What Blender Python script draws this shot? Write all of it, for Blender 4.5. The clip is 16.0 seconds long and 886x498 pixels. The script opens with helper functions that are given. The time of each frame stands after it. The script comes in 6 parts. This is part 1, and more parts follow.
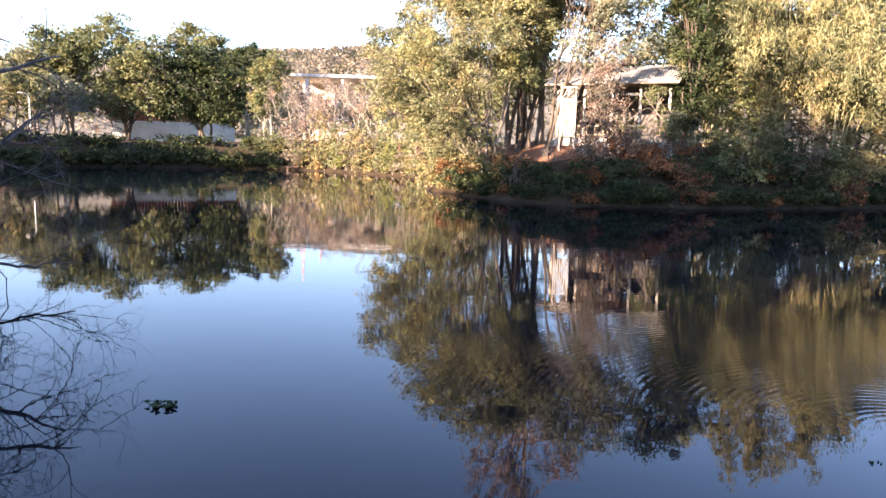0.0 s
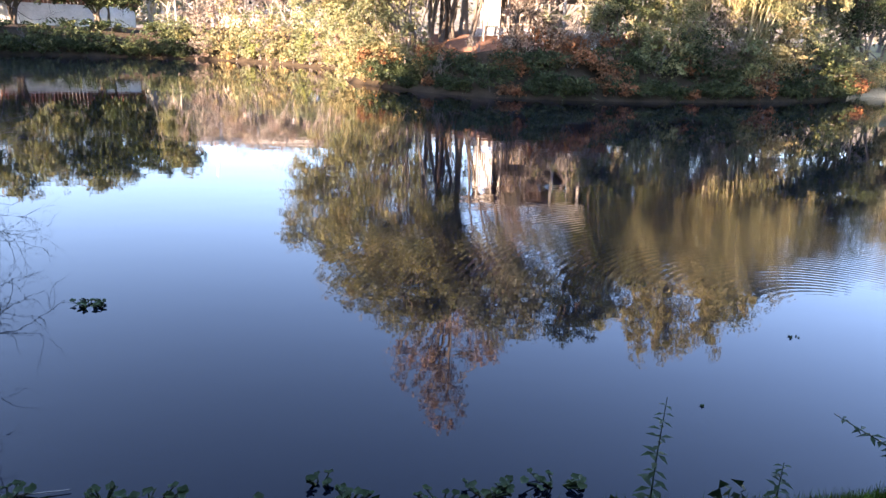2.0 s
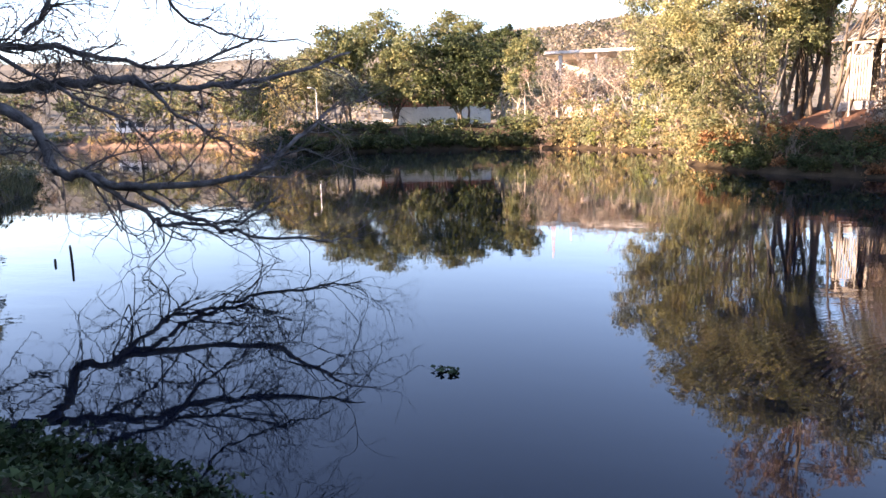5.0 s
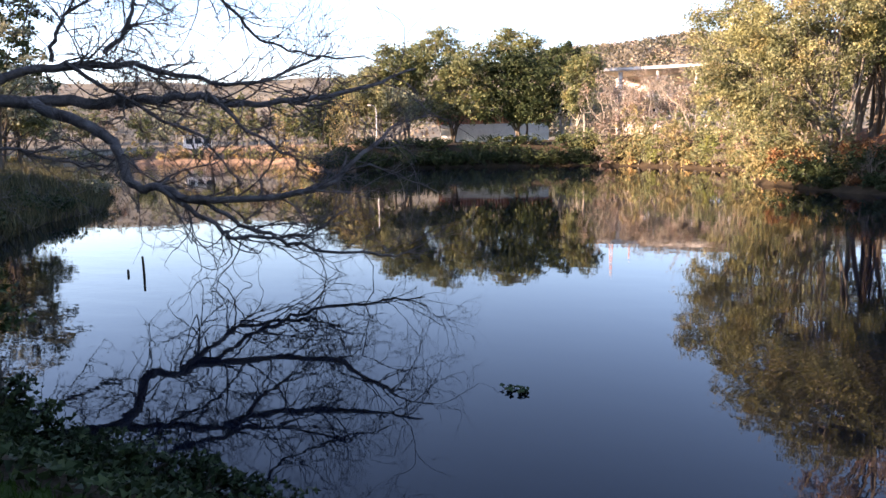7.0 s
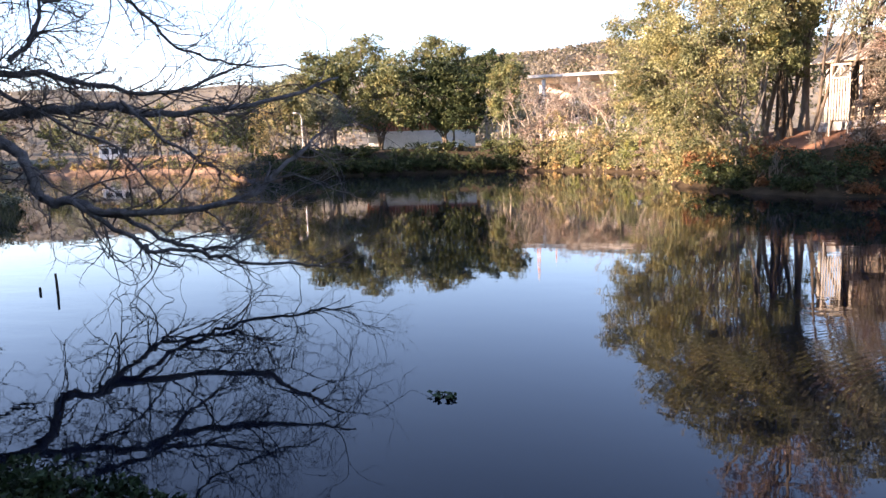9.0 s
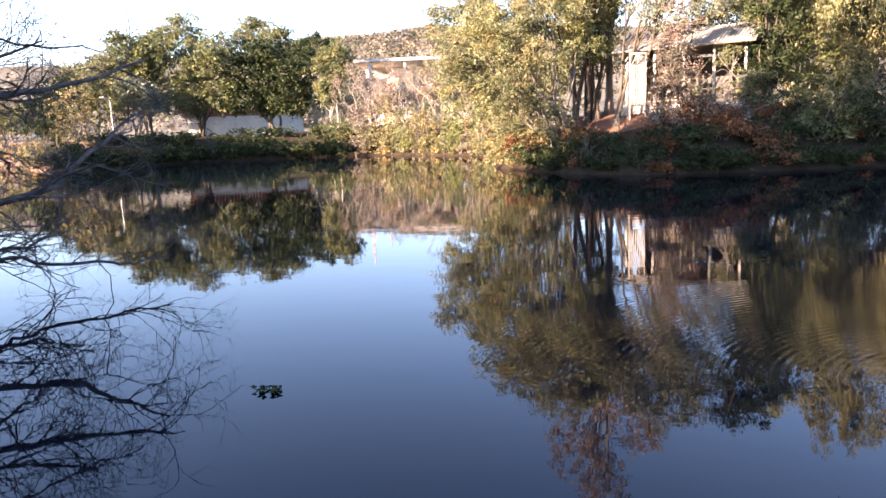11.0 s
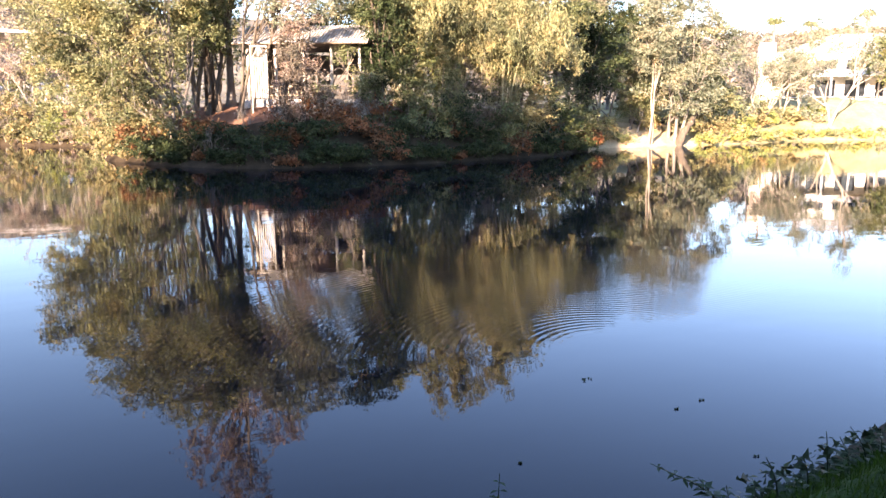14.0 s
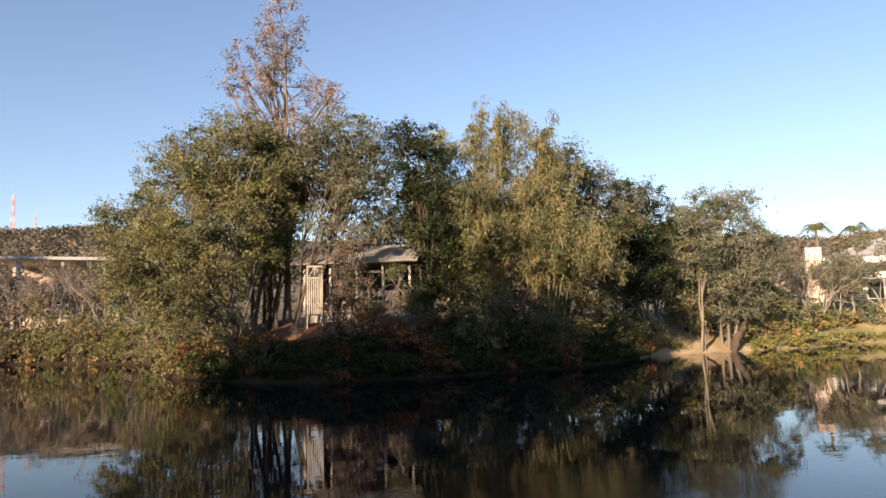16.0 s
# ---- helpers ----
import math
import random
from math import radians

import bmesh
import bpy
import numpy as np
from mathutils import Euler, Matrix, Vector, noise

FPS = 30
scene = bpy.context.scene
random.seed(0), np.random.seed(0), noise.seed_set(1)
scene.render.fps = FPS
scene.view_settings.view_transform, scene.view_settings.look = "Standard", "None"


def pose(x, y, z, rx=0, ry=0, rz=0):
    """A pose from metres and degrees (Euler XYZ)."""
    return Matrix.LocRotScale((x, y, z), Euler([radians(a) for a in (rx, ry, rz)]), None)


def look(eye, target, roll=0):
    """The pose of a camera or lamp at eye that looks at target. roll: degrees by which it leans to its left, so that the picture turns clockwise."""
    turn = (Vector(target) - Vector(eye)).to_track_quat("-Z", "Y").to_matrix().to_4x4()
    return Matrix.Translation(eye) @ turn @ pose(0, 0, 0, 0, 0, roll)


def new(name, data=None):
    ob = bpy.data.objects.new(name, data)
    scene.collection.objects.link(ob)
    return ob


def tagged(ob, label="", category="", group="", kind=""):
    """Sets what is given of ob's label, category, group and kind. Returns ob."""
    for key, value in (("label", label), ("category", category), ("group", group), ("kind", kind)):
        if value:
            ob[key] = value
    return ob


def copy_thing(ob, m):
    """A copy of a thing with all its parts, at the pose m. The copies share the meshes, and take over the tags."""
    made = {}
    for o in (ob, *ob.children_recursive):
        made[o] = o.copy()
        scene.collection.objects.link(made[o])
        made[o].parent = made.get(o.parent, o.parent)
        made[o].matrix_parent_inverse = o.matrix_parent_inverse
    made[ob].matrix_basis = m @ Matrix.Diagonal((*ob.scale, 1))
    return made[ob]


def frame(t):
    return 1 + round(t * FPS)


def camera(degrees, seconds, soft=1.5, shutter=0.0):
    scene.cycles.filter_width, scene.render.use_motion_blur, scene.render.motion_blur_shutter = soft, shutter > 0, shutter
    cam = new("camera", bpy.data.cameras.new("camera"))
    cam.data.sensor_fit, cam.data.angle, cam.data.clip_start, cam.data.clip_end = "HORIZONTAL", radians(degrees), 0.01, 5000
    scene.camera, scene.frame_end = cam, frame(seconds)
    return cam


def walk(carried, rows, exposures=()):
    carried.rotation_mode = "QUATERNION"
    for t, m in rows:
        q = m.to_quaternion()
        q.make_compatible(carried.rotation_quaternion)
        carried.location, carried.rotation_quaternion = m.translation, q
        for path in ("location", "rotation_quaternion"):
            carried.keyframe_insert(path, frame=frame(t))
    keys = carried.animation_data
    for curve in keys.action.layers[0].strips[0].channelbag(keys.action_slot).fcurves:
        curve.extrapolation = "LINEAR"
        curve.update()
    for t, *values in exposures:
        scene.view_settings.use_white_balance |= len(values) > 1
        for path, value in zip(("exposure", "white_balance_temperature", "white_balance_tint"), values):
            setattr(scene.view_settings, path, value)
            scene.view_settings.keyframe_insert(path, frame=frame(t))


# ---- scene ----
cam = camera(63.93, 16.0, soft=1.5)
PATH = [
    (0, pose(0.328, -0.045, 2.990, 81.93, -1.36, -1.38)),
    (0.2, pose(0.335, -0.034, 2.976, 82.63, 0.20, 1.13)),
    (0.5, pose(0.346, -0.018, 2.955, 82.07, 1.20, -0.28)),
    (0.7, pose(0.284, 0.004, 2.947, 80.75, 1.44, -5.00)),
    (1, pose(0.192, 0.037, 2.936, 79.81, 0.83, -9.74)),
    (1.5, pose(0.096, 0.180, 2.883, 77.04, -0.93, -9.73)),
    (2, pose(0.113, 0.123, 2.882, 73.72, -2.05, -7.74)),
    (2.5, pose(0.066, 0.036, 2.949, 74.94, -2.39, -0.59)),
    (2.7, pose(0.045, -0.031, 2.955, 75.71, -0.52, 3.72)),
    (3, pose(0.013, -0.132, 2.964, 75.78, 0.28, 11.84)),
    (3.5, pose(0.021, -0.254, 3.014, 77.02, 0.13, 19.77)),
    (4, pose(0.058, -0.190, 3.000, 79.93, 1.35, 22.21)),
    (4.5, pose(0.050, -0.187, 2.964, 79.37, 1.46, 19.70)),
    (4.7, pose(0.052, -0.155, 2.992, 79.64, 1.32, 18.45)),
    (6.8, pose(-0.160, -0.050, 2.958, 81.69, 0.74, 19.79)),
    (7, pose(-0.180, -0.068, 2.958, 81.56, 1.09, 22.91)),
    (7.2, pose(-0.186, -0.094, 2.967, 81.61, 1.27, 26.34)),
    (7.5, pose(-0.196, -0.133, 2.981, 81.30, 1.83, 31.41)),
    (8, pose(-0.148, -0.165, 3.013, 81.39, 2.55, 34.59)),
    (8.2, pose(-0.117, -0.159, 3.008, 82.08, 2.33, 31.99)),
    (8.5, pose(-0.070, -0.150, 3.000, 82.71, 2.63, 25.91)),
    (8.7, pose(-0.096, -0.098, 2.990, 82.61, 2.27, 21.81)),
    (10.8, pose(0.099, -0.126, 3.000, 80.46, 2.05, 6.02)),
    (11, pose(0.110, -0.108, 3.021, 80.26, 2.29, 3.71)),
    (11.5, pose(0.080, -0.064, 3.068, 80.07, 1.78, -2.78)),
    (12, pose(0.050, 0.156, 3.034, 79.89, 0.60, -8.15)),
    (12.5, pose(0.060, 0.197, 3.048, 79.13, -0.49, -13.89)),
    (13, pose(0.070, 0.221, 3.015, 78.96, -1.14, -18.63)),
    (13.5, pose(0.060, 0.183, 3.002, 78.21, -0.57, -24.09)),
    (14, pose(0.040, 0.310, 2.989, 79.16, 0.03, -25.69)),
    (14.2, pose(0.002, 0.302, 3.002, 81.47, 0.21, -25.74)),
    (14.5, pose(-0.055, 0.289, 3.021, 84.47, 0.59, -25.02)),
    (14.8, pose(-0.011, 0.222, 3.026, 87.51, 0.88, -24.40)),
    (15, pose(0.018, 0.177, 3.029, 89.54, 0.85, -23.87)),
    (15.5, pose(0.037, 0.051, 3.052, 94.04, 1.50, -22.36)),
    (16, pose(0.034, -0.031, 3.074, 96.06, 1.38, -21.66)),
]
EXPOSURES = [(t, stops + (0.19 if t < 14.6 else 0.08), kelvin + 280, tint + (2 if t < 14.6 else 4)) for t, stops, kelvin, tint in (
    (0, 2.85, 6740, 27), (1, 3.05, 6690, 27), (2, 3.4, 6790, 29), (3, 3.55, 7040, 32), (3.5, 3.4, 7040, 32), (4.5, 3.05, 7090, 31), (7, 2.5, 7090, 29), (8, 2.55, 7090, 29), (8.7, 2.55, 7040, 29),
    (11, 2.85, 6840, 29), (12.5, 3.2, 6690, 28), (13.5, 3.05, 6690, 27), (14.3, 2.75, 6840, 25), (15, 1.65, 7140, 19), (15.5, 1.2, 7340, 18), (16, 1.05, 7340, 18))]
walk(cam, PATH, EXPOSURES)

# ---- light ----
SUN_BEARING, SUN_ELEVATION = 234.0, 15.0      # degrees clockwise from +y; degrees above the horizon
world = bpy.data.worlds.new("sky")
scene.world = world
world.use_nodes = True
sky = world.node_tree.nodes.new("ShaderNodeTexSky")
sky.sky_type = "NISHITA"
sky.sun_disc = False
sky.sun_elevation = radians(SUN_ELEVATION)
sky.sun_rotation = radians(SUN_BEARING)
sky.air_density, sky.dust_density, sky.ozone_density = 1.0, 0.4, 3.3
background = world.node_tree.nodes["Background"]
background.inputs["Strength"].default_value = 0.115
world.node_tree.links.new(sky.outputs["Color"], background.inputs["Color"])
sun_data = bpy.data.lights.new("sun", "SUN")
sun_data.energy, sun_data.angle, sun_data.color = 5.0, radians(0.53), (1.0, 0.86, 0.67)
sun = new("sun", sun_data)
sb, se = radians(SUN_BEARING), radians(SUN_ELEVATION)
SUN_DIR = Vector((math.sin(sb) * math.cos(se), math.cos(sb) * math.cos(se), math.sin(se)))
sun.matrix_world = look(SUN_DIR * 200, (0, 0, 0))


# ---- materials ----
def material(name, rough=0.8, metal=0.0):
    m = bpy.data.materials.new(name)
    m.use_nodes = True
    b = m.node_tree.nodes["Principled BSDF"]
    b.inputs["Roughness"].default_value = rough
    b.inputs["Metallic"].default_value = metal
    return m, m.node_tree.nodes, m.node_tree.links, b


def ramp(nodes, stops):
    r = nodes.new("ShaderNodeValToRGB")
    while len(r.color_ramp.elements) < len(stops):
        r.color_ramp.elements.new(0.5)
    for e, (p, c) in zip(r.color_ramp.elements, stops):
        e.position, e.color = p, (*c, 1)
    return r


def noise_node(nodes, links, scale, detail=4.0, rough=0.6, vector=None):
    n = nodes.new("ShaderNodeTexNoise")
    n.inputs["Scale"].default_value, n.inputs["Detail"].default_value, n.inputs["Roughness"].default_value = scale, detail, rough
    if vector is None:
        vector = nodes.new("ShaderNodeTexCoord").outputs["Object"]
    links.new(vector, n.inputs["Vector"])
    return n


def bump(nodes, links, height, strength, distance, target):
    b = nodes.new("ShaderNodeBump")
    b.inputs["Strength"].default_value, b.inputs["Distance"].default_value = strength, distance
    links.new(height, b.inputs["Height"])
    links.new(b.outputs["Normal"], target.inputs["Normal"])
    return b


def mixed(nodes, links, a, b, factor, mode="MIX"):
    m = nodes.new("ShaderNodeMix")
    m.data_type, m.blend_type = "RGBA", mode
    for value, k in ((factor, 0), (a, 6), (b, 7)):
        if isinstance(value, bpy.types.NodeSocket):
            links.new(value, m.inputs[k])
        elif isinstance(value, (int, float)):
            m.inputs[k].default_value = value
        else:
            m.inputs[k].default_value = (*value, 1)
    return m.outputs[2]


def leaf_material(name, dark, mid, light, glow=0.38, patch=0.35, gloss=0.14):
    """Leaves that differ one from the next and in larger patches; some light passes through them."""
    m, nodes, links, b = material(name, 0.45)
    geo = nodes.new("ShaderNodeNewGeometry")
    r = ramp(nodes, [(0.0, [c * 0.9 for c in dark]), (0.5, mid), (1.0, [c * 1.02 for c in light])])
    links.new(geo.outputs["Random Per Island"], r.inputs["Fac"])
    n = noise_node(nodes, links, patch, 3)
    r2 = ramp(nodes, [(0.32, (0.5, 0.56, 0.5)), (0.5, (0.95, 0.95, 0.95)), (0.68, (1.4, 1.28, 1.1))])
    links.new(n.outputs["Fac"], r2.inputs["Fac"])
    dry = noise_node(nodes, links, patch * 1.9, 2, 0.5)
    r3 = ramp(nodes, [(0.52, (1, 1, 1)), (0.66, (1.15, 0.97, 0.97))])
    links.new(dry.outputs["Fac"], r3.inputs["Fac"])
    col = mixed(nodes, links, r.outputs["Color"], r2.outputs["Color"], 1.0, "MULTIPLY")
    col = mixed(nodes, links, col, r3.outputs["Color"], 1.0, "MULTIPLY")
    links.new(col, b.inputs["Base Color"])
    b.inputs["Specular IOR Level"].default_value = gloss
    t = nodes.new("ShaderNodeBsdfTranslucent")
    links.new(col, t.inputs["Color"])
    s = nodes.new("ShaderNodeMixShader")
    s.inputs[0].default_value = glow
    links.new(b.outputs[0], s.inputs[1])
    links.new(t.outputs[0], s.inputs[2])
    links.new(s.outputs[0], nodes["Material Output"].inputs["Surface"])
    return m


def plain_material(name, c1, c2, scale, rough=0.8, relief=0.3, depth=0.02, metal=0.0, stretch=(1, 1, 1), fine=9.0):
    """Two tones at two scales of noise, with relief."""
    m, nodes, links, b = material(name, rough, metal)
    b.inputs["Specular IOR Level"].default_value = 0.08 if rough >= 0.9 else 0.4
    tc, mp = nodes.new("ShaderNodeTexCoord"), nodes.new("ShaderNodeMapping")
    mp.inputs["Scale"].default_value = stretch
    links.new(tc.outputs["Object"], mp.inputs["Vector"])
    n1 = noise_node(nodes, links, scale, 5, 0.6, mp.outputs[0])
    n2 = noise_node(nodes, links, scale * fine, 4, 0.65, mp.outputs[0])
    r = ramp(nodes, [(0.3, c1), (0.7, c2)])
    links.new(n1.outputs["Fac"], r.inputs["Fac"])
    r2 = ramp(nodes, [(0.25, (0.72, 0.72, 0.72)), (0.75, (1.2, 1.2, 1.2))])
    links.new(n2.outputs["Fac"], r2.inputs["Fac"])
    links.new(mixed(nodes, links, r.outputs["Color"], r2.outputs["Color"], 0.8, "MULTIPLY"), b.inputs["Base Color"])
    bump(nodes, links, n2.outputs["Fac"], relief, depth, b)
    return m


LEAF_OLIVE = leaf_material("leaf_olive", (0.094, 0.1, 0.046), (0.2, 0.204, 0.099), (0.315, 0.315, 0.165), 0.32)
LEAF_GREEN = leaf_material("leaf_green", (0.064, 0.08, 0.034), (0.136, 0.152, 0.066), (0.232, 0.236, 0.112), 0.32)
# dark evergreens, and bank bushes whose shade is put into the leaf colour
LEAF_DARK_SHADE = leaf_material("leaf_dark_shade", (0.016, 0.027, 0.012), (0.038, 0.052, 0.022), (0.068, 0.086, 0.038), 0.2, gloss=0.08)
LEAF_YELLOW = leaf_material("leaf_yellow", (0.155, 0.128, 0.056), (0.28, 0.23, 0.108), (0.4, 0.34, 0.17))
LEAF_BRIGHT = leaf_material("leaf_bright", (0.15, 0.165, 0.05), (0.25, 0.265, 0.085), (0.34, 0.35, 0.13), 0.4)
LEAF_BROWN = leaf_material("leaf_brown", (0.11, 0.086, 0.064), (0.215, 0.17, 0.13), (0.33, 0.27, 0.215), 0.2)
LEAF_PINK = leaf_material("leaf_pinkish", (0.17, 0.132, 0.112), (0.31, 0.25, 0.215), (0.44, 0.365, 0.325), 0.25)
LEAF_GREY = leaf_material("leaf_grey", (0.098, 0.112, 0.07), (0.192, 0.205, 0.136), (0.295, 0.3, 0.21), 0.28)
LEAF_BAMBOO = leaf_material("leaf_bamboo", (0.084, 0.086, 0.038), (0.182, 0.181, 0.086), (0.292, 0.282, 0.145), 0.32, 0.5)
LEAF_RUST = leaf_material("leaf_rust", (0.1, 0.046, 0.025), (0.185, 0.09, 0.044), (0.28, 0.15, 0.075), 0.2, gloss=0.05)
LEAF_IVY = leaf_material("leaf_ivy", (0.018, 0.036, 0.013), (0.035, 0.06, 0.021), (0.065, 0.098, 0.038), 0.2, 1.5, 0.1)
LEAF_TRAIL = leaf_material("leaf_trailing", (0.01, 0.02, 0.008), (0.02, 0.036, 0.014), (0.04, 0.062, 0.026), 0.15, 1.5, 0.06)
BARK_GREY = plain_material("bark_grey", (0.10, 0.085, 0.07), (0.22, 0.19, 0.155), 2.0, 0.9, 0.8, 0.03, stretch=(1, 1, 0.25))
BARK_NEAR = plain_material("bark_grey_brown", (0.06, 0.053, 0.05), (0.19, 0.168, 0.155), 3.0, 0.95, 1.0, 0.05)
BARK_PALE = plain_material("bark_pale", (0.18, 0.15, 0.115), (0.37, 0.315, 0.25), 1.6, 0.85, 0.5, 0.02, stretch=(1, 1, 0.4))
BARK_TAN = plain_material("bark_tan", (0.14, 0.115, 0.085), (0.28, 0.235, 0.18), 1.8, 0.88, 0.6, 0.02, stretch=(1, 1, 0.35))
BARK_DARK = plain_material("bark_dark", (0.05, 0.04, 0.03), (0.12, 0.095, 0.07), 2.0, 0.9, 0.8, 0.03, stretch=(1, 1, 0.25))
CULM = plain_material("bamboo_culm", (0.22, 0.19, 0.1), (0.4, 0.345, 0.19), 1.5, 0.5, 0.2, 0.01)
WHITEWASH = plain_material("whitewashed_plaster", (0.68, 0.65, 0.58), (0.84, 0.82, 0.77), 0.6, 0.85, 0.2, 0.01)
CONCRETE = plain_material("concrete", (0.34, 0.31, 0.28), (0.52, 0.48, 0.43), 0.5, 0.85, 0.3, 0.01)
PLASTER_PINK = plain_material("pinkish_plaster", (0.50, 0.37, 0.31), (0.64, 0.50, 0.43), 0.5, 0.85, 0.2, 0.01)
ROOF_TILE = plain_material("clay_tile", (0.24, 0.08, 0.045), (0.42, 0.16, 0.09), 1.4, 0.8, 0.5, 0.02)
ROOF_METAL = plain_material("corrugated_sheet", (0.27, 0.25, 0.225), (0.46, 0.43, 0.385), 0.9, 0.85, 0.2, 0.005)
TIMBER = plain_material("weathered_timber", (0.20, 0.14, 0.09), (0.38, 0.29, 0.20), 2.5, 0.8, 0.5, 0.01, stretch=(1, 1, 0.2))
PAINT_CREAM = plain_material("cream_paint", (0.30, 0.26, 0.21), (0.47, 0.42, 0.345), 1.2, 0.7, 0.2, 0.005)
# near-black wall colour that paints the deep shade under the pavilion roof
INSIDE_SHADE = plain_material("painted_inside_shade", (0.05, 0.045, 0.04), (0.10, 0.09, 0.08), 1.0)
STEEL = plain_material("galvanised_steel", (0.35, 0.35, 0.34), (0.5, 0.5, 0.48), 3.0, 0.45, 0.1, 0.003, 0.7)
MAST_RED = plain_material("red_mast_paint", (0.5, 0.2, 0.17), (0.6, 0.28, 0.24), 1.0, 0.6)
MAST_WHITE = plain_material("white_mast_paint", (0.45, 0.4, 0.38), (0.55, 0.5, 0.48), 1.0, 0.6)
DEAD_WOOD = plain_material("dead_wood", (0.24, 0.20, 0.16), (0.46, 0.41, 0.34), 6.0, 0.85, 0.5, 0.01)
WET_WOOD = plain_material("wet_wood", (0.03, 0.025, 0.02), (0.07, 0.055, 0.04), 6.0, 0.5, 0.5, 0.01)
SOIL_RED = plain_material("red_earth_litter", (0.10, 0.05, 0.032), (0.2, 0.105, 0.064), 0.7, 0.95, 0.8, 0.08)
SOIL_BROWN = plain_material("brown_earth", (0.13, 0.085, 0.06), (0.25, 0.17, 0.12), 0.4, 0.95, 0.8, 0.08)
SOIL_SAND = plain_material("sandy_earth", (0.34, 0.24, 0.13), (0.52, 0.40, 0.24), 0.5, 0.95, 0.6, 0.06)
GRASS_DRY = plain_material("dry_grass", (0.21, 0.18, 0.085), (0.35, 0.295, 0.15), 0.35, 0.95, 0.8, 0.1)
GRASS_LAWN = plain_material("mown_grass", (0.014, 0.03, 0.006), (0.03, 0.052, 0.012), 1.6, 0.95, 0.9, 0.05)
# brown bank earth, its colour lowered to deepen the shade along the shore
BANK_SHADED = plain_material("shade_darkened_bank_earth", (0.022, 0.016, 0.010), (0.055, 0.04, 0.024), 1.2, 0.95, 0.8, 0.06)
HILL_BRUSH = plain_material("hill_brush", (0.095, 0.085, 0.062), (0.19, 0.165, 0.125), 0.035, 0.95, 1.0, 1.0, fine=7.0)
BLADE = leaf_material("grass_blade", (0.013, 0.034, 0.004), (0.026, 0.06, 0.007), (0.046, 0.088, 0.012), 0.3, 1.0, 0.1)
TALL_GRASS = leaf_material("tall_grass_blade", (0.04, 0.042, 0.022), (0.075, 0.074, 0.04), (0.12, 0.115, 0.065), 0.25, 0.6, 0.05)
GLASS_DARK, _n, _l, _b = material("window_glass", 0.05)
_b.inputs["Base Color"].default_value = (0.03, 0.035, 0.04, 1)

# lake water: dark body, mirror surface, soft ripples, one set of rings
WATER, wn, wl, wb = material("lake_water", 0.015)
wb.inputs["Base Color"].default_value = (0.002, 0.004, 0.008, 1)
wb.inputs["IOR"].default_value = 1.25
wtc = wn.new("ShaderNodeTexCoord")
wmap = wn.new("ShaderNodeMapping")
wmap.inputs["Scale"].default_value = (0.55, 1.0, 1.0)
wl.new(wtc.outputs["Object"], wmap.inputs["Vector"])
wave1 = noise_node(wn, wl, 1.6, 2.0, 0.5, wmap.outputs[0])
wave2 = noise_node(wn, wl, 7.0, 2.0, 0.5, wmap.outputs[0])
gust = noise_node(wn, wl, 0.06, 2.0, 0.5, wtc.outputs["Object"])
gust_r = ramp(wn, [(0.42, (0.25, 0.25, 0.25)), (0.62, (1, 1, 1))])
wl.new(gust.outputs["Fac"], gust_r.inputs["Fac"])
rmap = wn.new("ShaderNodeMapping")
rmap.inputs["Location"].default_value = (-5.9, -7.0, 0)
wl.new(wtc.outputs["Object"], rmap.inputs["Vector"])
rings = wn.new("ShaderNodeTexWave")
rings.wave_type, rings.rings_direction = "RINGS", "Z"
rings.inputs["Scale"].default_value, rings.inputs["Distortion"].default_value = 2.6, 1.2
rings.inputs["Detail"].default_value = 1.0
wl.new(rmap.outputs[0], rings.inputs["Vector"])
rlen = wn.new("ShaderNodeVectorMath")
rlen.operation = "LENGTH"
wl.new(rmap.outputs[0], rlen.inputs[0])
rfade = wn.new("ShaderNodeMapRange")
rfade.inputs["From Min"].default_value, rfade.inputs["From Max"].default_value = 2.6, 7.5
rfade.inputs["To Min"].default_value, rfade.inputs["To Max"].default_value = 1.0, 0.0
wl.new(rlen.outputs["Value"], rfade.inputs["Value"])
rcalm = wn.new("ShaderNodeMapRange")           # the rings run out towards the open lake
rcalm.inputs["From Min"].default_value, rcalm.inputs["From Max"].default_value = 0.35, 1.7
rsep = wn.new("ShaderNodeSeparateXYZ")
wl.new(rmap.outputs[0], rsep.inputs[0])
wl.new(rsep.outputs["Y"], rcalm.inputs["Value"])


def math_node(op, a, b):
    m = wn.new("ShaderNodeMath")
    m.operation = op
    for v, k in ((a, 0), (b, 1)):
        if isinstance(v, float):
            m.inputs[k].default_value = v
        else:
            wl.new(v, m.inputs[k])
    return m.outputs[0]


ring_h = math_node("MULTIPLY", math_node("MULTIPLY", rings.outputs["Fac"], math_node("MULTIPLY", rfade.outputs[0], rcalm.outputs[0])), 0.001)
small_h = math_node("MULTIPLY", math_node("ADD", math_node("MULTIPLY", wave1.outputs["Fac"], 0.0042), math_node("MULTIPLY", wave2.outputs["Fac"], 0.0007)), gust_r.outputs["Color"])
wsep = wn.new("ShaderNodeSeparateXYZ")
wl.new(wtc.outputs["Object"], wsep.inputs[0])
breeze = wn.new("ShaderNodeMapRange")          # the left arm of the lake is ruffled by the wind
breeze.inputs["From Min"].default_value, breeze.inputs["From Max"].default_value = -48.0, -62.0
breeze.inputs["To Min"].default_value, breeze.inputs["To Max"].default_value = 1.0, 9.0
wl.new(wsep.outputs["X"], breeze.inputs["Value"])
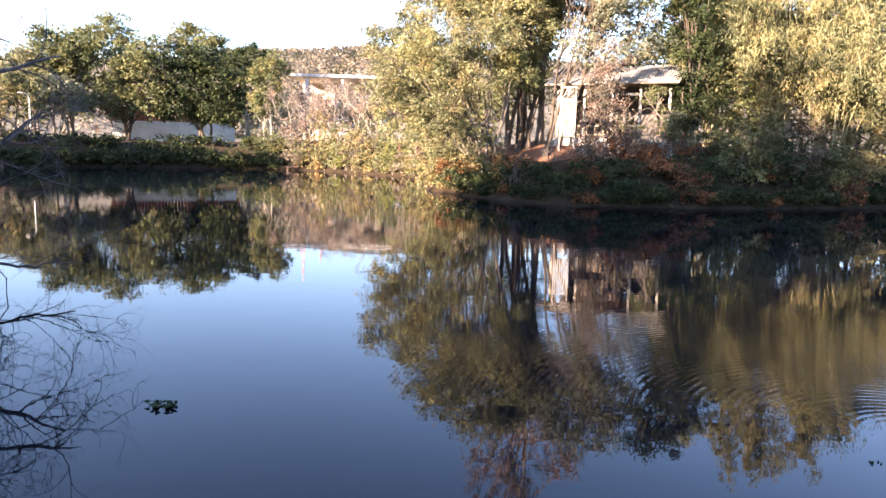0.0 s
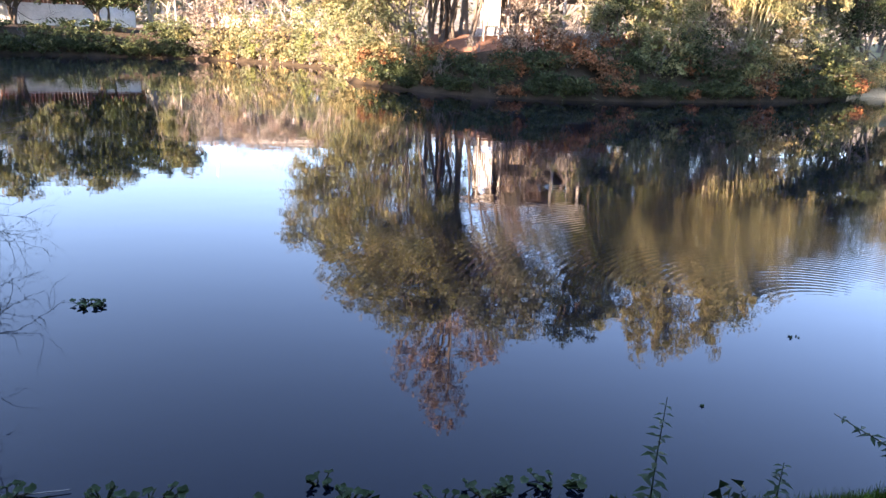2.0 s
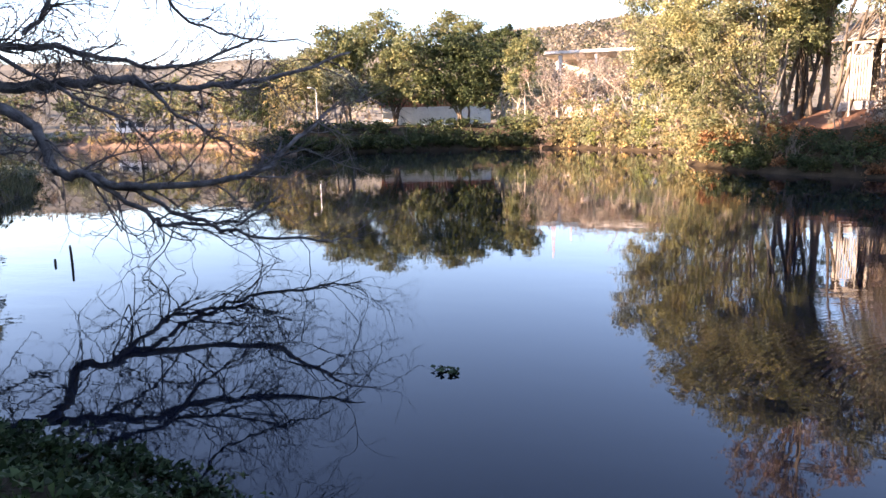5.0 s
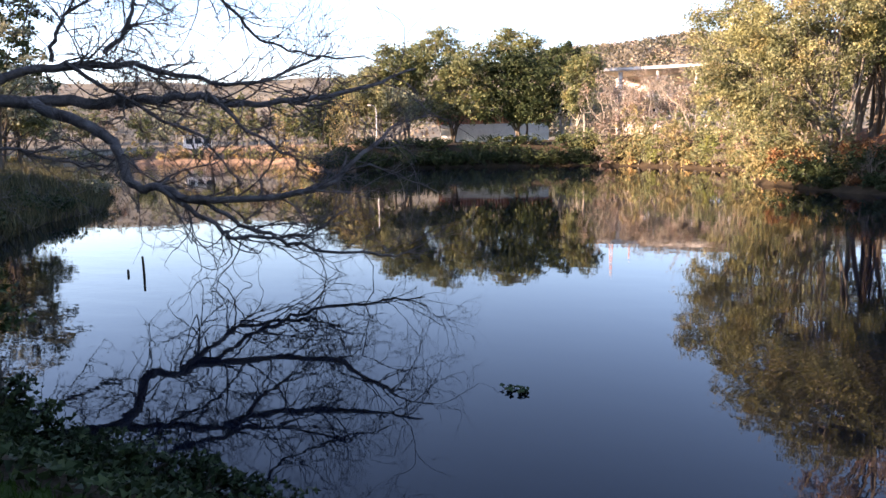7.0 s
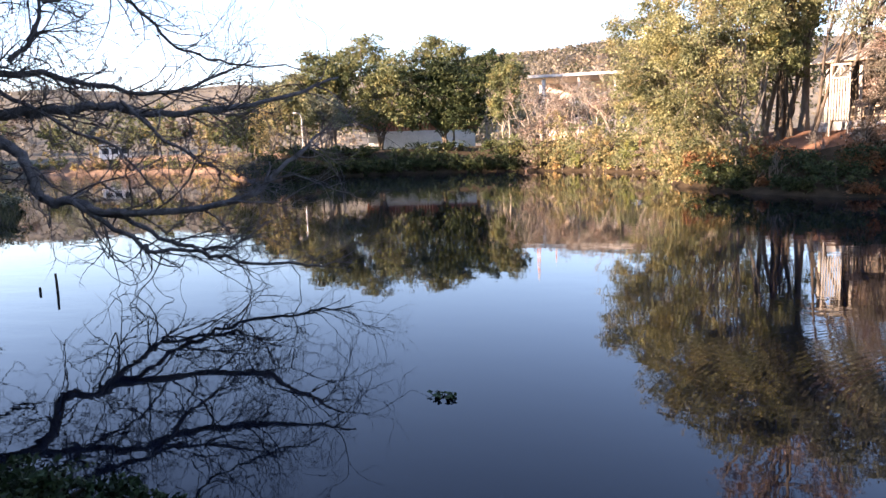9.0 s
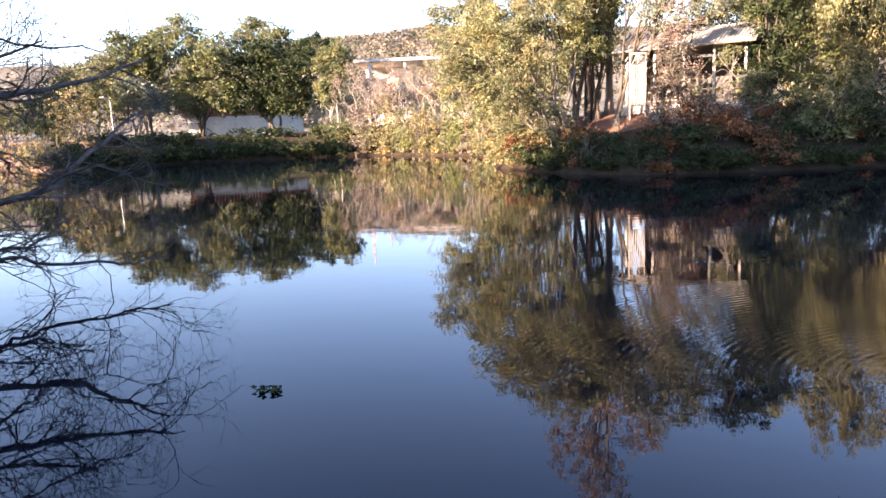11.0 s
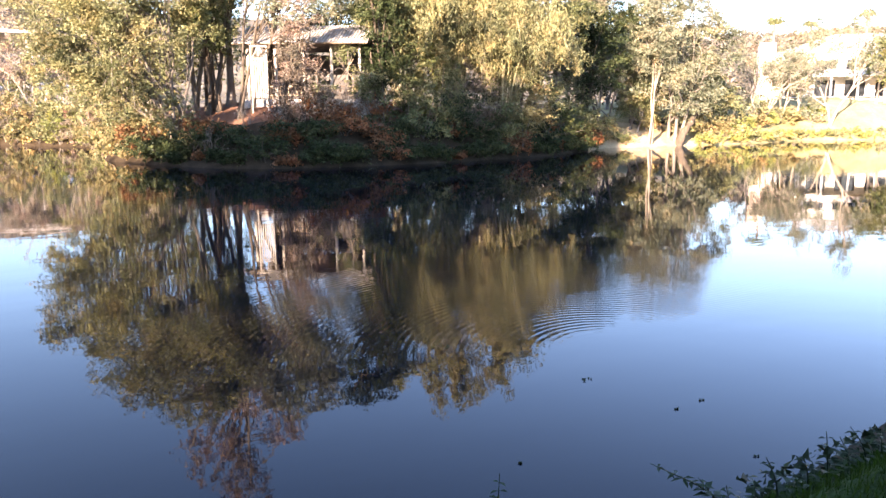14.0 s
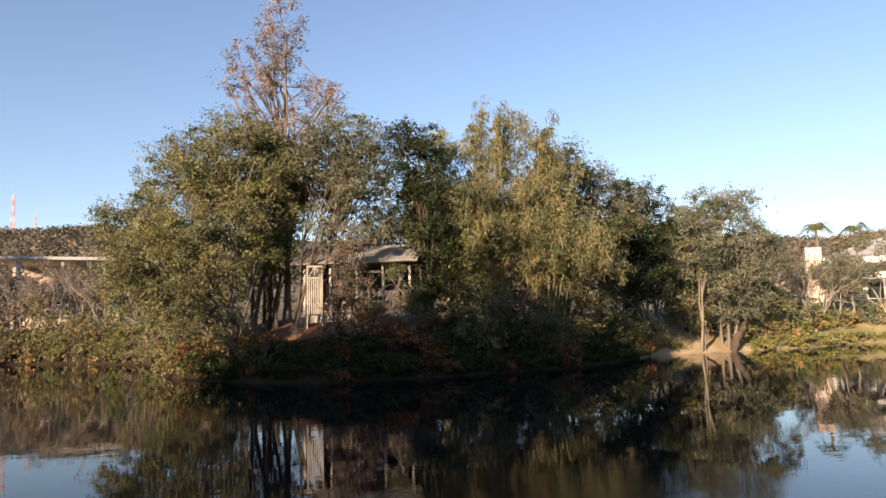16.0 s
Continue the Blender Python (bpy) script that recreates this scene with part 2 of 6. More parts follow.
small_h = math_node("MULTIPLY", small_h, breeze.outputs[0])
wbump = bump(wn, wl, math_node("ADD", ring_h, small_h), 1.0, 1.0, wb)

# ---- mesh helpers ----
FULLNESS = 1.62


def thing(name, label, category, at=(0, 0, 0), group="", kind=""):
    ob = new(name)
    ob.empty_display_size = 0.2
    ob.location = at
    return tagged(ob, label, category, group, kind)


def mesh_from(name, verts, faces, mat, smooth=False):
    """A mesh from arrays of vertices and of equal-sided faces."""
    verts = np.asarray(verts, dtype=np.float32)
    faces = np.asarray(faces, dtype=np.int32)
    me = bpy.data.meshes.new(name)
    n, k = faces.shape
    me.vertices.add(len(verts))
    me.vertices.foreach_set("co", verts.ravel())
    me.loops.add(n * k)
    me.loops.foreach_set("vertex_index", faces.ravel())
    me.polygons.add(n)
    me.polygons.foreach_set("loop_start", np.arange(0, n * k, k, dtype=np.int32))
    me.polygons.foreach_set("loop_total", np.full(n, k, dtype=np.int32))
    if smooth:
        me.polygons.foreach_set("use_smooth", np.ones(n, dtype=bool))
    me.update(calc_edges=True)
    for m in mat if isinstance(mat, (list, tuple)) else [mat]:
        me.materials.append(m)
    return me


def part(name, data, parent, label="", mat=None):
    """Links a mesh, or a bmesh with its material, as one part under its thing or part."""
    if isinstance(data, bmesh.types.BMesh):
        me = bpy.data.meshes.new(name)
        data.to_mesh(me)
        data.free()
        me.materials.append(mat)
        data = me
    ob = new(name, data)
    ob.parent = parent
    if label:
        ob["label"] = label
    return ob


def box_bm(size, at=(0, 0, 0), bevel=0.01, bm=None, turn=None):
    own = bmesh.new()
    bmesh.ops.create_cube(own, size=1.0)
    bmesh.ops.scale(own, vec=size, verts=own.verts)
    if bevel:
        bmesh.ops.bevel(own, geom=own.edges[:], offset=min(bevel, min(size) * 0.3), segments=1, affect="EDGES")
    if turn is not None:
        bmesh.ops.transform(own, matrix=turn, verts=own.verts)
    bmesh.ops.translate(own, vec=at, verts=own.verts)
    if bm is None:
        return own
    tmp = bpy.data.meshes.new("tmp")
    own.to_mesh(tmp)
    own.free()
    bm.from_mesh(tmp)
    bpy.data.meshes.remove(tmp)
    return bm


def smooth_line(points, steps=6):
    """A Catmull-Rom line through a few control points."""
    p = np.asarray(points, float)
    p = np.vstack([2 * p[0] - p[1], p, 2 * p[-1] - p[-2]])
    out = []
    for i in range(1, len(p) - 2):
        for t in np.linspace(0, 1, steps, endpoint=False):
            a, b, c, d = p[i - 1:i + 3]
            out.append(0.5 * (2 * b + (c - a) * t + (2 * a - 5 * b + 4 * c - d) * t * t + (3 * b - a - 3 * c + d) * t ** 3))
    out.append(p[-2])
    return np.array(out)


def tube(line, radii, sides=6):
    """Vertices and quads of a tapered tube along a line."""
    line = np.asarray(line, float)
    radii = np.asarray(radii, float)
    tangent = np.gradient(line, axis=0)
    tangent /= np.linalg.norm(tangent, axis=1, keepdims=True) + 1e-9
    ref = np.array([0.31, 0.17, 0.93]) if abs(tangent[:, 2]).mean() < 0.8 else np.array([0.95, 0.2, 0.1])
    u = np.cross(tangent, ref)
    u /= np.linalg.norm(u, axis=1, keepdims=True) + 1e-9
    v = np.cross(tangent, u)
    a = np.linspace(0, 2 * np.pi, sides, endpoint=False)
    ring = line[:, None] + radii[:, None, None] * (np.cos(a)[None, :, None] * u[:, None] + np.sin(a)[None, :, None] * v[:, None])
    n = len(line)
    i, j = np.meshgrid(np.arange(n - 1), np.arange(sides), indexing="ij")
    k = (j + 1) % sides
    quads = np.stack([i * sides + j, i * sides + k, (i + 1) * sides + k, (i + 1) * sides + j], -1).reshape(-1, 4)
    return ring.reshape(-1, 3), quads


def joined(pieces):
    verts, faces, base = [], [], 0
    for v, f in pieces:
        verts.append(v)
        faces.append(f + base)
        base += len(v)
    return np.vstack(verts), np.vstack(faces)


def unit(v):
    return v / (np.linalg.norm(v) + 1e-9)


def grow(pieces, tips, start, way, length, radius, depth, rng, spread=0.6, lift=0.12, wiggle=0.12, kids=3, sides=5, shrink=0.66, curl=0.0):
    """Adds a branch and its sub-branches as tubes; collects the tips' places."""
    n = max(4, int(3 + length * 1.2)) if depth > 1 else 3 + depth
    pts, w = [np.array(start, float)], unit(np.array(way, float))
    bow = rng.normal(0, 1, 3) * curl
    for i in range(n):
        w = unit(w + bow + rng.normal(0, wiggle, 3) + np.array([0, 0, lift * 0.4]))
        pts.append(pts[-1] + w * length / n)
    r = np.linspace(radius, radius * (0.55 if depth else 0.3), n + 1)
    pieces.append(tube(pts, r, sides if depth > 1 else 3))
    if depth == 0:
        tips.append(pts[-1])
        return
    for k in range(kids):
        f = 1.0 if k == 0 else rng.uniform(0.4, 0.98)
        at = pts[min(n, int(round(f * n)))]
        nw = unit(w + rng.normal(0, spread, 3) + np.array([0, 0, lift]))
        grow(pieces, tips, at, nw, length * shrink * rng.uniform(0.7, 1.2), radius * (0.55 if k else 0.6), depth - 1, rng, spread, lift, wiggle, kids, sides, shrink, curl)
    if depth == 1:
        tips.append(pts[-1])


def leaf_blades(points, size, rng, up=0.5, droop=0.0, width=0.6, facing=None, scatter=0.55):
    """One pointed leaf, a single triangle, at each point; facing gives the way that its spray looks."""
    n = len(points)
    nrm = rng.normal(0, 1, (n, 3))
    if facing is None:
        nrm[:, 2] = np.abs(nrm[:, 2]) + up
    else:
        nrm = facing + nrm * scatter
    nrm /= np.linalg.norm(nrm, axis=1, keepdims=True)
    a = np.cross(nrm, rng.normal(0, 1, (n, 3)))
    a[:, 2] -= droop
    a /= np.linalg.norm(a, axis=1, keepdims=True) + 1e-9
    b = np.cross(nrm, a)
    ln = size * rng.uniform(0.6, 1.35, (n, 1))
    wd = ln * width * rng.uniform(0.75, 1.2, (n, 1))
    verts = np.stack([points - a * ln * 0.45 + b * wd * 0.5, points + a * ln * 0.55 - nrm * ln * 0.1, points - a * ln * 0.3 - b * wd * 0.5], 1).reshape(-1, 3)
    return verts, np.arange(3 * n).reshape(n, 3)


def clump_points(centres, radius, per, rng, flat=0.7):
    """Leaf places in small uneven clumps round the given centres."""
    c = np.repeat(np.asarray(centres), per, axis=0)
    d = rng.normal(0, 1, c.shape)
    d /= np.linalg.norm(d, axis=1, keepdims=True)
    rad = np.repeat(radius * rng.uniform(0.55, 1.4, len(centres)), per)
    d *= (rad * rng.uniform(0.15, 1.0, len(c)) ** 0.6)[:, None]
    d[:, 2] *= flat
    return c + d


def sprays(centres, radius, per, rng, flat=0.6, hang=0.0, leaves=15):
    """Leaf places and facings: each clump is built of small leafy sprays that lie in tiers round its centre and droop at their tips."""
    centres = np.asarray(centres, float)
    k = max(2, int(round(per / leaves)))
    out = rng.normal(0, 1, (len(centres), k, 3))
    out[:, :, 2] += 0.25
    out /= np.linalg.norm(out, axis=2, keepdims=True)
    rad = radius * rng.uniform(0.5, 1.45, (len(centres), 1, 1))
    middle = centres[:, None] + out * rad * rng.uniform(0.35, 1.0, (len(centres), k, 1)) * [1, 1, flat]
    way = out * [1, 1, 0.3] + rng.normal(0, 0.3, out.shape) - [0, 0, hang]
    way /= np.linalg.norm(way, axis=2, keepdims=True)
    face = out * 0.8 + rng.normal(0, 0.28, out.shape) + [0, 0, 0.5]
    face -= (face * way).sum(2, keepdims=True) * way
    face /= np.linalg.norm(face, axis=2, keepdims=True)
    side = np.cross(face, way)
    along = rng.uniform(-1.0, 1.0, (len(centres), k, leaves, 1))
    reach = rad[:, :, None] * 0.62
    across = rng.normal(0, 0.34, along.shape) * (1.15 - 0.6 * np.abs(along))
    lift = rng.normal(0, 0.07, along.shape) - 0.16 * np.clip(along, 0, 1) ** 2
    pts = middle[:, :, None] + way[:, :, None] * along * reach + side[:, :, None] * across * reach + face[:, :, None] * lift * reach
    facing = np.repeat(face[:, :, None], leaves, axis=2)
    return pts.reshape(-1, 3), facing.reshape(-1, 3)


def crown_centres(lobes, count, rng, shell=0.4):
    """Clump centres spread over several lobes (x, y, z, rx, ry, rz), mostly near their skins."""
    lobes = np.asarray(lobes, float)
    vol = (lobes[:, 3] * lobes[:, 4] * lobes[:, 5]) ** 0.8
    pick = rng.choice(len(lobes), count, p=vol / vol.sum())
    d = rng.normal(0, 1, (count, 3))
    d /= np.linalg.norm(d, axis=1, keepdims=True)
    rad = shell + (1 - shell) * rng.uniform(0, 1, count) ** 0.7
    rad *= rng.choice([1.0, 1.0, 1.0, 1.15], count)
    return lobes[pick, :3] + d * rad[:, None] * lobes[pick, 3:6]


def tree(name, label, category, at, lobes, leaf, bark, rng, clumps=90, clump=0.9, per=90, size=0.24, stems=1, girth=0.2, group="", droop=0.0, lean=(0, 0), flat=0.7, limbs=9, full=None, splay=0.5):
    """A tree: tapered trunk or stems with limbs that reach into the lobes of its crown. Lobes are given from the base."""
    far = math.hypot(at[0], at[1]) > 75
    clumps, per = int(clumps * (full or FULLNESS)), int(per * (1.25 if far else 2.3))
    size *= 0.9 if far else 0.66
    ob = thing(name, label, category, at, group)
    lobes = np.asarray(lobes, float)
    pieces = []
    top = lobes[:, 2].max()
    extra = []
    for lobe in lobes:
        for k in range(3):
            d = unit(rng.normal(0, 1, 3) + [0, 0, 0.35])
            extra.append(np.concatenate([lobe[:3] + d * lobe[3:6] * 0.85, lobe[3:6] * rng.uniform(0.32, 0.5)]))
    lobes = np.vstack([lobes, extra])
    centres = crown_centres(lobes, clumps, rng)
    for s in range(stems):
        off = np.array([0, 0, -0.4]) + (rng.normal(0, splay if stems > 1 else 0.0, 3) * [1, 1, 0])
        base_lobe = lobes[s % max(1, len(lobes) // 4)]
        goal = np.array([lean[0], lean[1], 0]) + (base_lobe[:3] * [0.75, 0.75, 0] + [0, 0, base_lobe[2]])
        mids = [off + (goal - off) * f + rng.normal(0, 0.05 * top, 3) * [f, f, 0] * (1 - f) for f in (0.0, 0.2, 0.45, 0.7, 1.0)]
        line = smooth_line(mids, 5)
        r = girth * np.linspace(1.0, 0.25, len(line))
        r[:3] *= [1.7, 1.35, 1.12]
        pieces.append(tube(line, r, 8))
        for k in range(max(2, limbs // stems)):
            i = int(rng.uniform(0.3, 0.98) * (len(line) - 1))
            c = centres[rng.integers(len(centres))]
            mid = (line[i] * 0.5 + c * 0.5) + rng.normal(0, 0.25, 3) + [0, 0, 0.25]
            br = smooth_line([line[i], mid, c], 4)
            pieces.append(tube(br, np.linspace(r[i] * 0.6, 0.03, len(br)), 5))
    v, f = joined(pieces)
    part("trunk", mesh_from("trunk", v, f, bark, True), ob)
    pts, facing = sprays(centres, clump, per, rng, flat, droop)
    lv, lf = leaf_blades(pts, size, rng, droop=droop, facing=facing)
    part("crown", mesh_from("crown", lv, lf, leaf), ob)
    return ob


def bare_tree(name, label, at, height, radius, rng, bark, depth=4, kids=3, spread=0.55, group="", stems=1, twigs=None, dry=6):
    ob = thing(name, label, "tree", at, group)
    pieces, tips = [], []
    for s in range(stems):
        way = (rng.normal(0, 0.12 + 0.15 * (stems > 1)), rng.normal(0, 0.12 + 0.15 * (stems > 1)), 1)
        grow(pieces, tips, (0, 0, -0.3), way, height * 0.42, radius, depth, rng, spread, 0.18, 0.1, kids, 7)
    v, f = joined(pieces)
    part("trunk", mesh_from("trunk", v, f, bark, True), ob)
    if twigs is not None:
        lv, lf = leaf_blades(clump_points(np.array(tips), 0.4, dry, rng), 0.16 if dry < 9 else 0.2, rng)
        part("crown", mesh_from("crown", lv, lf, twigs), ob, "a few dry leaves")
    return ob


def shrub(name, label, at, size, leaf, rng, clumps=26, clump=0.5, per=70, leafsize=0.2, group="", droop=0.0, bark=None):
    """A bush: several stems from one root and clumps of leaves down to the ground."""
    ob = thing(name, label, "bush", at, group)
    sx, sy, sz = size
    pieces = []
    c = crown_centres([(0, 0, sz * 0.5, sx, sy, sz * 0.5), (sx * 0.25, -sy * 0.2, sz * 0.33, sx * 0.8, sy * 0.8, sz * 0.34)], clumps, rng, 0.45)
    for k in range(5):
        g = c[rng.integers(len(c))]
        line = smooth_line([(rng.normal(0, 0.12), rng.normal(0, 0.12), -0.3), g * [0.4, 0.4, 0.5], g], 3)
        pieces.append(tube(line, np.linspace(0.05, 0.015, len(line)), 4))
    v, f = joined(pieces)
    part("stem", mesh_from("stem", v, f, bark or BARK_GREY, True), ob)
    far = math.hypot(at[0], at[1]) > 75
    pts, facing = sprays(c, clump, int(per * (0.8 if far else 1.2)), rng, 0.8, droop, 11)
    lv, lf = leaf_blades(pts, leafsize * (0.95 if far else 0.78), rng, droop=droop, facing=facing, scatter=0.7)
    part("foliage", mesh_from("foliage", lv, lf, leaf), ob)
    return ob


# ---- ground and water ----
# outline of the lake, anticlockwise as seen from above
SHORE = np.array([(-2, 3.8), (2, 3.7), (5, 3.9), (10, 5), (20, 7), (40, 9), (80, 15), (114, 30), (106, 42), (81, 51.5), (70, 54.5), (58, 51), (50, 50.5), (44, 49.5), (39, 50),
                  (34.8, 46.5), (28.6, 42.5), (19, 39.6), (12.3, 38.9), (8, 39.4), (5, 42), (2.5, 46), (0.5, 50.2), (0.4, 55), (1.5, 63), (-0.5, 71.5), (-3.5, 75), (-7.5, 80), (-12, 84)])
SHORE2 = np.array([(-17, 86), (-24, 86.5), (-33, 84), (-40, 78), (-47, 74), (-53, 79), (-61, 92), (-74, 110), (-95, 119), (-125, 114), (-142, 92), (-130, 68), (-90, 56), (-62, 50), (-45, 40),
                   (-31, 27), (-26.5, 20), (-20.8, 13.2), (-14.5, 8), (-11, 6.0), (-8, 4.9), (-5.2, 4.1)])
LAKE = np.vstack([SHORE, SHORE2])
# bank height and width of its slope, place by place
BANKS = np.array([(0, -6, 1.22, 1.45), (-8, 1, 1.22, 1.5), (-4, 0, 1.22, 1.45), (-38, 22, 1.5, 5), (-95, 132, 3.4, 10), (-60, 112, 3.5, 10), (-36, 95, 3.0, 4.5), (-38, 112, 3.1, 5), (-10, 95, 3.6, 8), (14, 52, 3.7, 9.5), (34, 56, 3.0, 9), (46, 54, 2.6, 10),
                  (66, 64, 4.4, 13), (90, 60, 5.0, 10), (40, 0, 1.3, 3), (6, -1, 1.22, 1.45)])


def shore_distance(p):
    """Signed distance from the lake's edge, positive on land."""
    a, b = LAKE, np.roll(LAKE, -1, axis=0)
    best = np.full(len(p), 1e9)
    inside = np.zeros(len(p), bool)
    for (ax, ay), (bx, by) in zip(a, b):
        ex, ey = bx - ax, by - ay
        t = np.clip(((p[:, 0] - ax) * ex + (p[:, 1] - ay) * ey) / (ex * ex + ey * ey), 0, 1)
        best = np.minimum(best, np.hypot(p[:, 0] - ax - t * ex, p[:, 1] - ay - t * ey))
        cross = ((ay > p[:, 1]) != (by > p[:, 1])) & (p[:, 0] < ex * (p[:, 1] - ay) / (ey if abs(ey) > 1e-9 else 1e-9) + ax)
        inside ^= cross
    return np.where(inside, -best, best)


def lumps(x, y, s):
    return (np.sin(x * s * 1.0 + 1.3) * np.cos(y * s * 1.17 + 0.4) + 0.6 * np.sin(x * s * 2.3 + y * s * 1.7) + 0.4 * np.cos(y * s * 3.9 - x * s * 2.9)) / 2


def ground_height(p):
    p = np.atleast_2d(np.asarray(p, float))
    sd = shore_distance(p)
    d2 = ((p[:, None, :] - BANKS[None, :, :2]) ** 2).sum(-1) + 1.0
    w = 1 / d2 ** 2
    w /= w.sum(1, keepdims=True)
    hgt, wid = w @ BANKS[:, 2], w @ BANKS[:, 3]
    t = np.clip(sd / wid, 0, 1)
    bend = 1.0 + 1.2 * np.clip((np.hypot(p[:, 0], p[:, 1]) - 9) / 12, 0, 1)
    z = hgt * (1 - (1 - t) ** bend)
    r, b = np.hypot(p[:, 0], p[:, 1]), np.degrees(np.arctan2(p[:, 0], p[:, 1]))
    rough = np.clip((r - 6) / 30, 0, 1) * np.clip(sd / 3, 0, 1)
    z = z + 0.12 * rough * lumps(p[:, 0], p[:, 1], 0.7) + 0.01 * lumps(p[:, 0], p[:, 1], 2.1) * np.clip(sd, 0, 1)
    crest = np.interp(b, [-180, -75, -50, -30, -12, -5, 8, 30, 52, 62, 180], [30, 34, 34, 38, 50, 56, 52, 42, 38, 42, 30])
    s = np.clip((r - 175) / 270, 0, 1)
    z = z + (crest + 3 * lumps(p[:, 0], p[:, 1], 0.03)) * s * s * (3 - 2 * s) * (1 - 0.6 * np.clip((r - 600) / 1500, 0, 1))
    return np.where(sd < 0, np.maximum(-1.6, sd * 0.55), z)


def zat(x, y):
    return float(ground_height([(x, y)])[0])


BEARINGS = np.radians(np.arange(0, 360, 1.0))
RADII = np.concatenate([np.arange(0.4, 8, 0.2), np.geomspace(8, 200, 76), np.geomspace(208, 520, 40), np.geomspace(560, 3200, 10)])
gb, gr = np.meshgrid(BEARINGS, RADII, indexing="ij")
gx, gy = (gr * np.sin(gb)).ravel(), (gr * np.cos(gb)).ravel()
gp = np.stack([gx, gy], 1)
gz = ground_height(gp)
nb, nr = len(BEARINGS), len(RADII)
ii, jj = np.meshgrid(np.arange(nb), np.arange(nr - 1), indexing="ij")
i2 = (ii + 1) % nb
gf = np.stack([ii * nr + jj, ii * nr + jj + 1, i2 * nr + jj + 1, i2 * nr + jj], -1).reshape(-1, 4)[:, ::-1]
ground_mesh = mesh_from("ground", np.stack([gx, gy, gz], 1), gf, [GRASS_LAWN, BANK_SHADED, SOIL_RED, SOIL_SAND, GRASS_DRY, HILL_BRUSH, SOIL_BROWN], True)
fc = gp[gf].mean(1)
fr, fb, fs = np.hypot(fc[:, 0], fc[:, 1]), np.degrees(np.arctan2(fc[:, 0], fc[:, 1])), shore_distance(fc)
zone = np.full(len(fc), 4)
# zone 1 is the bank earth with shade painted into its colour
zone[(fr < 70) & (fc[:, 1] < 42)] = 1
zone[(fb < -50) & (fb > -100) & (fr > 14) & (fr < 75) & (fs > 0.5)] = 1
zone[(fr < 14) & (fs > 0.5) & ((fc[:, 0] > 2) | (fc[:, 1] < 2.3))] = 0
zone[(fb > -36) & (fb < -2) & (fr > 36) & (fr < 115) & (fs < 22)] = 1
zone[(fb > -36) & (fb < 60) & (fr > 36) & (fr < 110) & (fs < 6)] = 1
zone[(fb > -2) & (fb < 37) & (fr > 36) & (fr < 110) & (fs > 3.2)] = 2
zone[(fb >= 37) & (fb < 45) & (fr > 36) & (fr < 110) & (fs < 5)] = 3
zone[(fb >= 45) & (fb < 70) & (fr > 36)] = 4
zone[(fb < -30) & (fr > 60)] = 6
zone[fr > 165] = 5
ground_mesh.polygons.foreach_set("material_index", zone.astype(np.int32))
# a disc closes the middle of the sheet
tagged(new("ground", ground_mesh), "grassy and earthen lakeside ground with low hills behind", "ground", kind="structure")
cap = bmesh.new()
bmesh.ops.create_circle(cap, cap_ends=True, radius=0.42, segments=48)
bmesh.ops.translate(cap, vec=(0, 0, 1.212), verts=cap.verts)
cap_me = bpy.data.meshes.new("ground_middle")
cap.to_mesh(cap_me)
cap.free()
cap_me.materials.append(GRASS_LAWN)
tagged(new("ground_middle", cap_me), "mown grass underfoot", "ground", kind="structure")

wbm = bmesh.new()
bmesh.ops.create_grid(wbm, x_segments=8, y_segments=8, size=1)
bmesh.ops.scale(wbm, vec=(160, 80, 1), verts=wbm.verts)
bmesh.ops.translate(wbm, vec=(-10, 65, 0), verts=wbm.verts)
wme = bpy.data.meshes.new("water")
wbm.to_mesh(wme)
wbm.free()
wme.materials.append(WATER)
tagged(new("water", wme), "calm dark blue lake water mirroring trees and sky", "water", kind="structure")


def along_shore(first, last, spacing, inland, rng):
    """Places along the lake's edge from one corner of its outline to another, a given way inland."""
    out = []
    for a, b in zip(LAKE[first:last], LAKE[first + 1:last + 1]):
        d = b - a
        ln = np.hypot(*d)
        nrm = np.array([d[1], -d[0]]) / ln
        for k in range(max(1, int(round(ln / spacing)))):
            q = a + d * (k + rng.uniform(0.2, 0.8)) / max(1, int(round(ln / spacing))) + nrm * inland * rng.uniform(0.6, 1.4)
            out.append((float(q[0]), float(q[1])))
    return out

# ---- buildings ----
def far_house():
    """Low white house with a clay-tile roof on the far bank."""
    z = 3.2
    ob = thing("house", "low white house with a red clay-tile roof behind trees", "house", (-38, 111, z))
    turn = pose(0, 0, 0, 0, 0, 19)
    ob.matrix_basis = Matrix.Translation((-38, 111, z)) @ turn
    wall = box_bm((17.5, 0.25, 2.9), (0, 0, 1.35), 0.02)
    box_bm((17.5, 0.25, 2.9), (0, 7, 1.35), 0.02, wall)
    box_bm((0.25, 6.75, 2.9), (-8.62, 3.5, 1.35), 0.02, wall)
    box_bm((0.25, 6.75, 2.9), (8.62, 3.5, 1.35), 0.02, wall)
    w = part("wall", wall, ob, "", WHITEWASH)
    roof = bmesh.new()
    for k in range(40):
        x = -9.3 + k * 0.477
        for side in (-1, 1):
            tilt = Matrix.Rotation(radians(24 * side), 4, "X")
            box_bm((0.40, 4.7, 0.09), (x, 3.5 - side * -2.1, 3.75), 0.03, roof, tilt if side < 0 else tilt)
    part("roof", roof, ob, "weathered red clay tiles", ROOF_TILE)


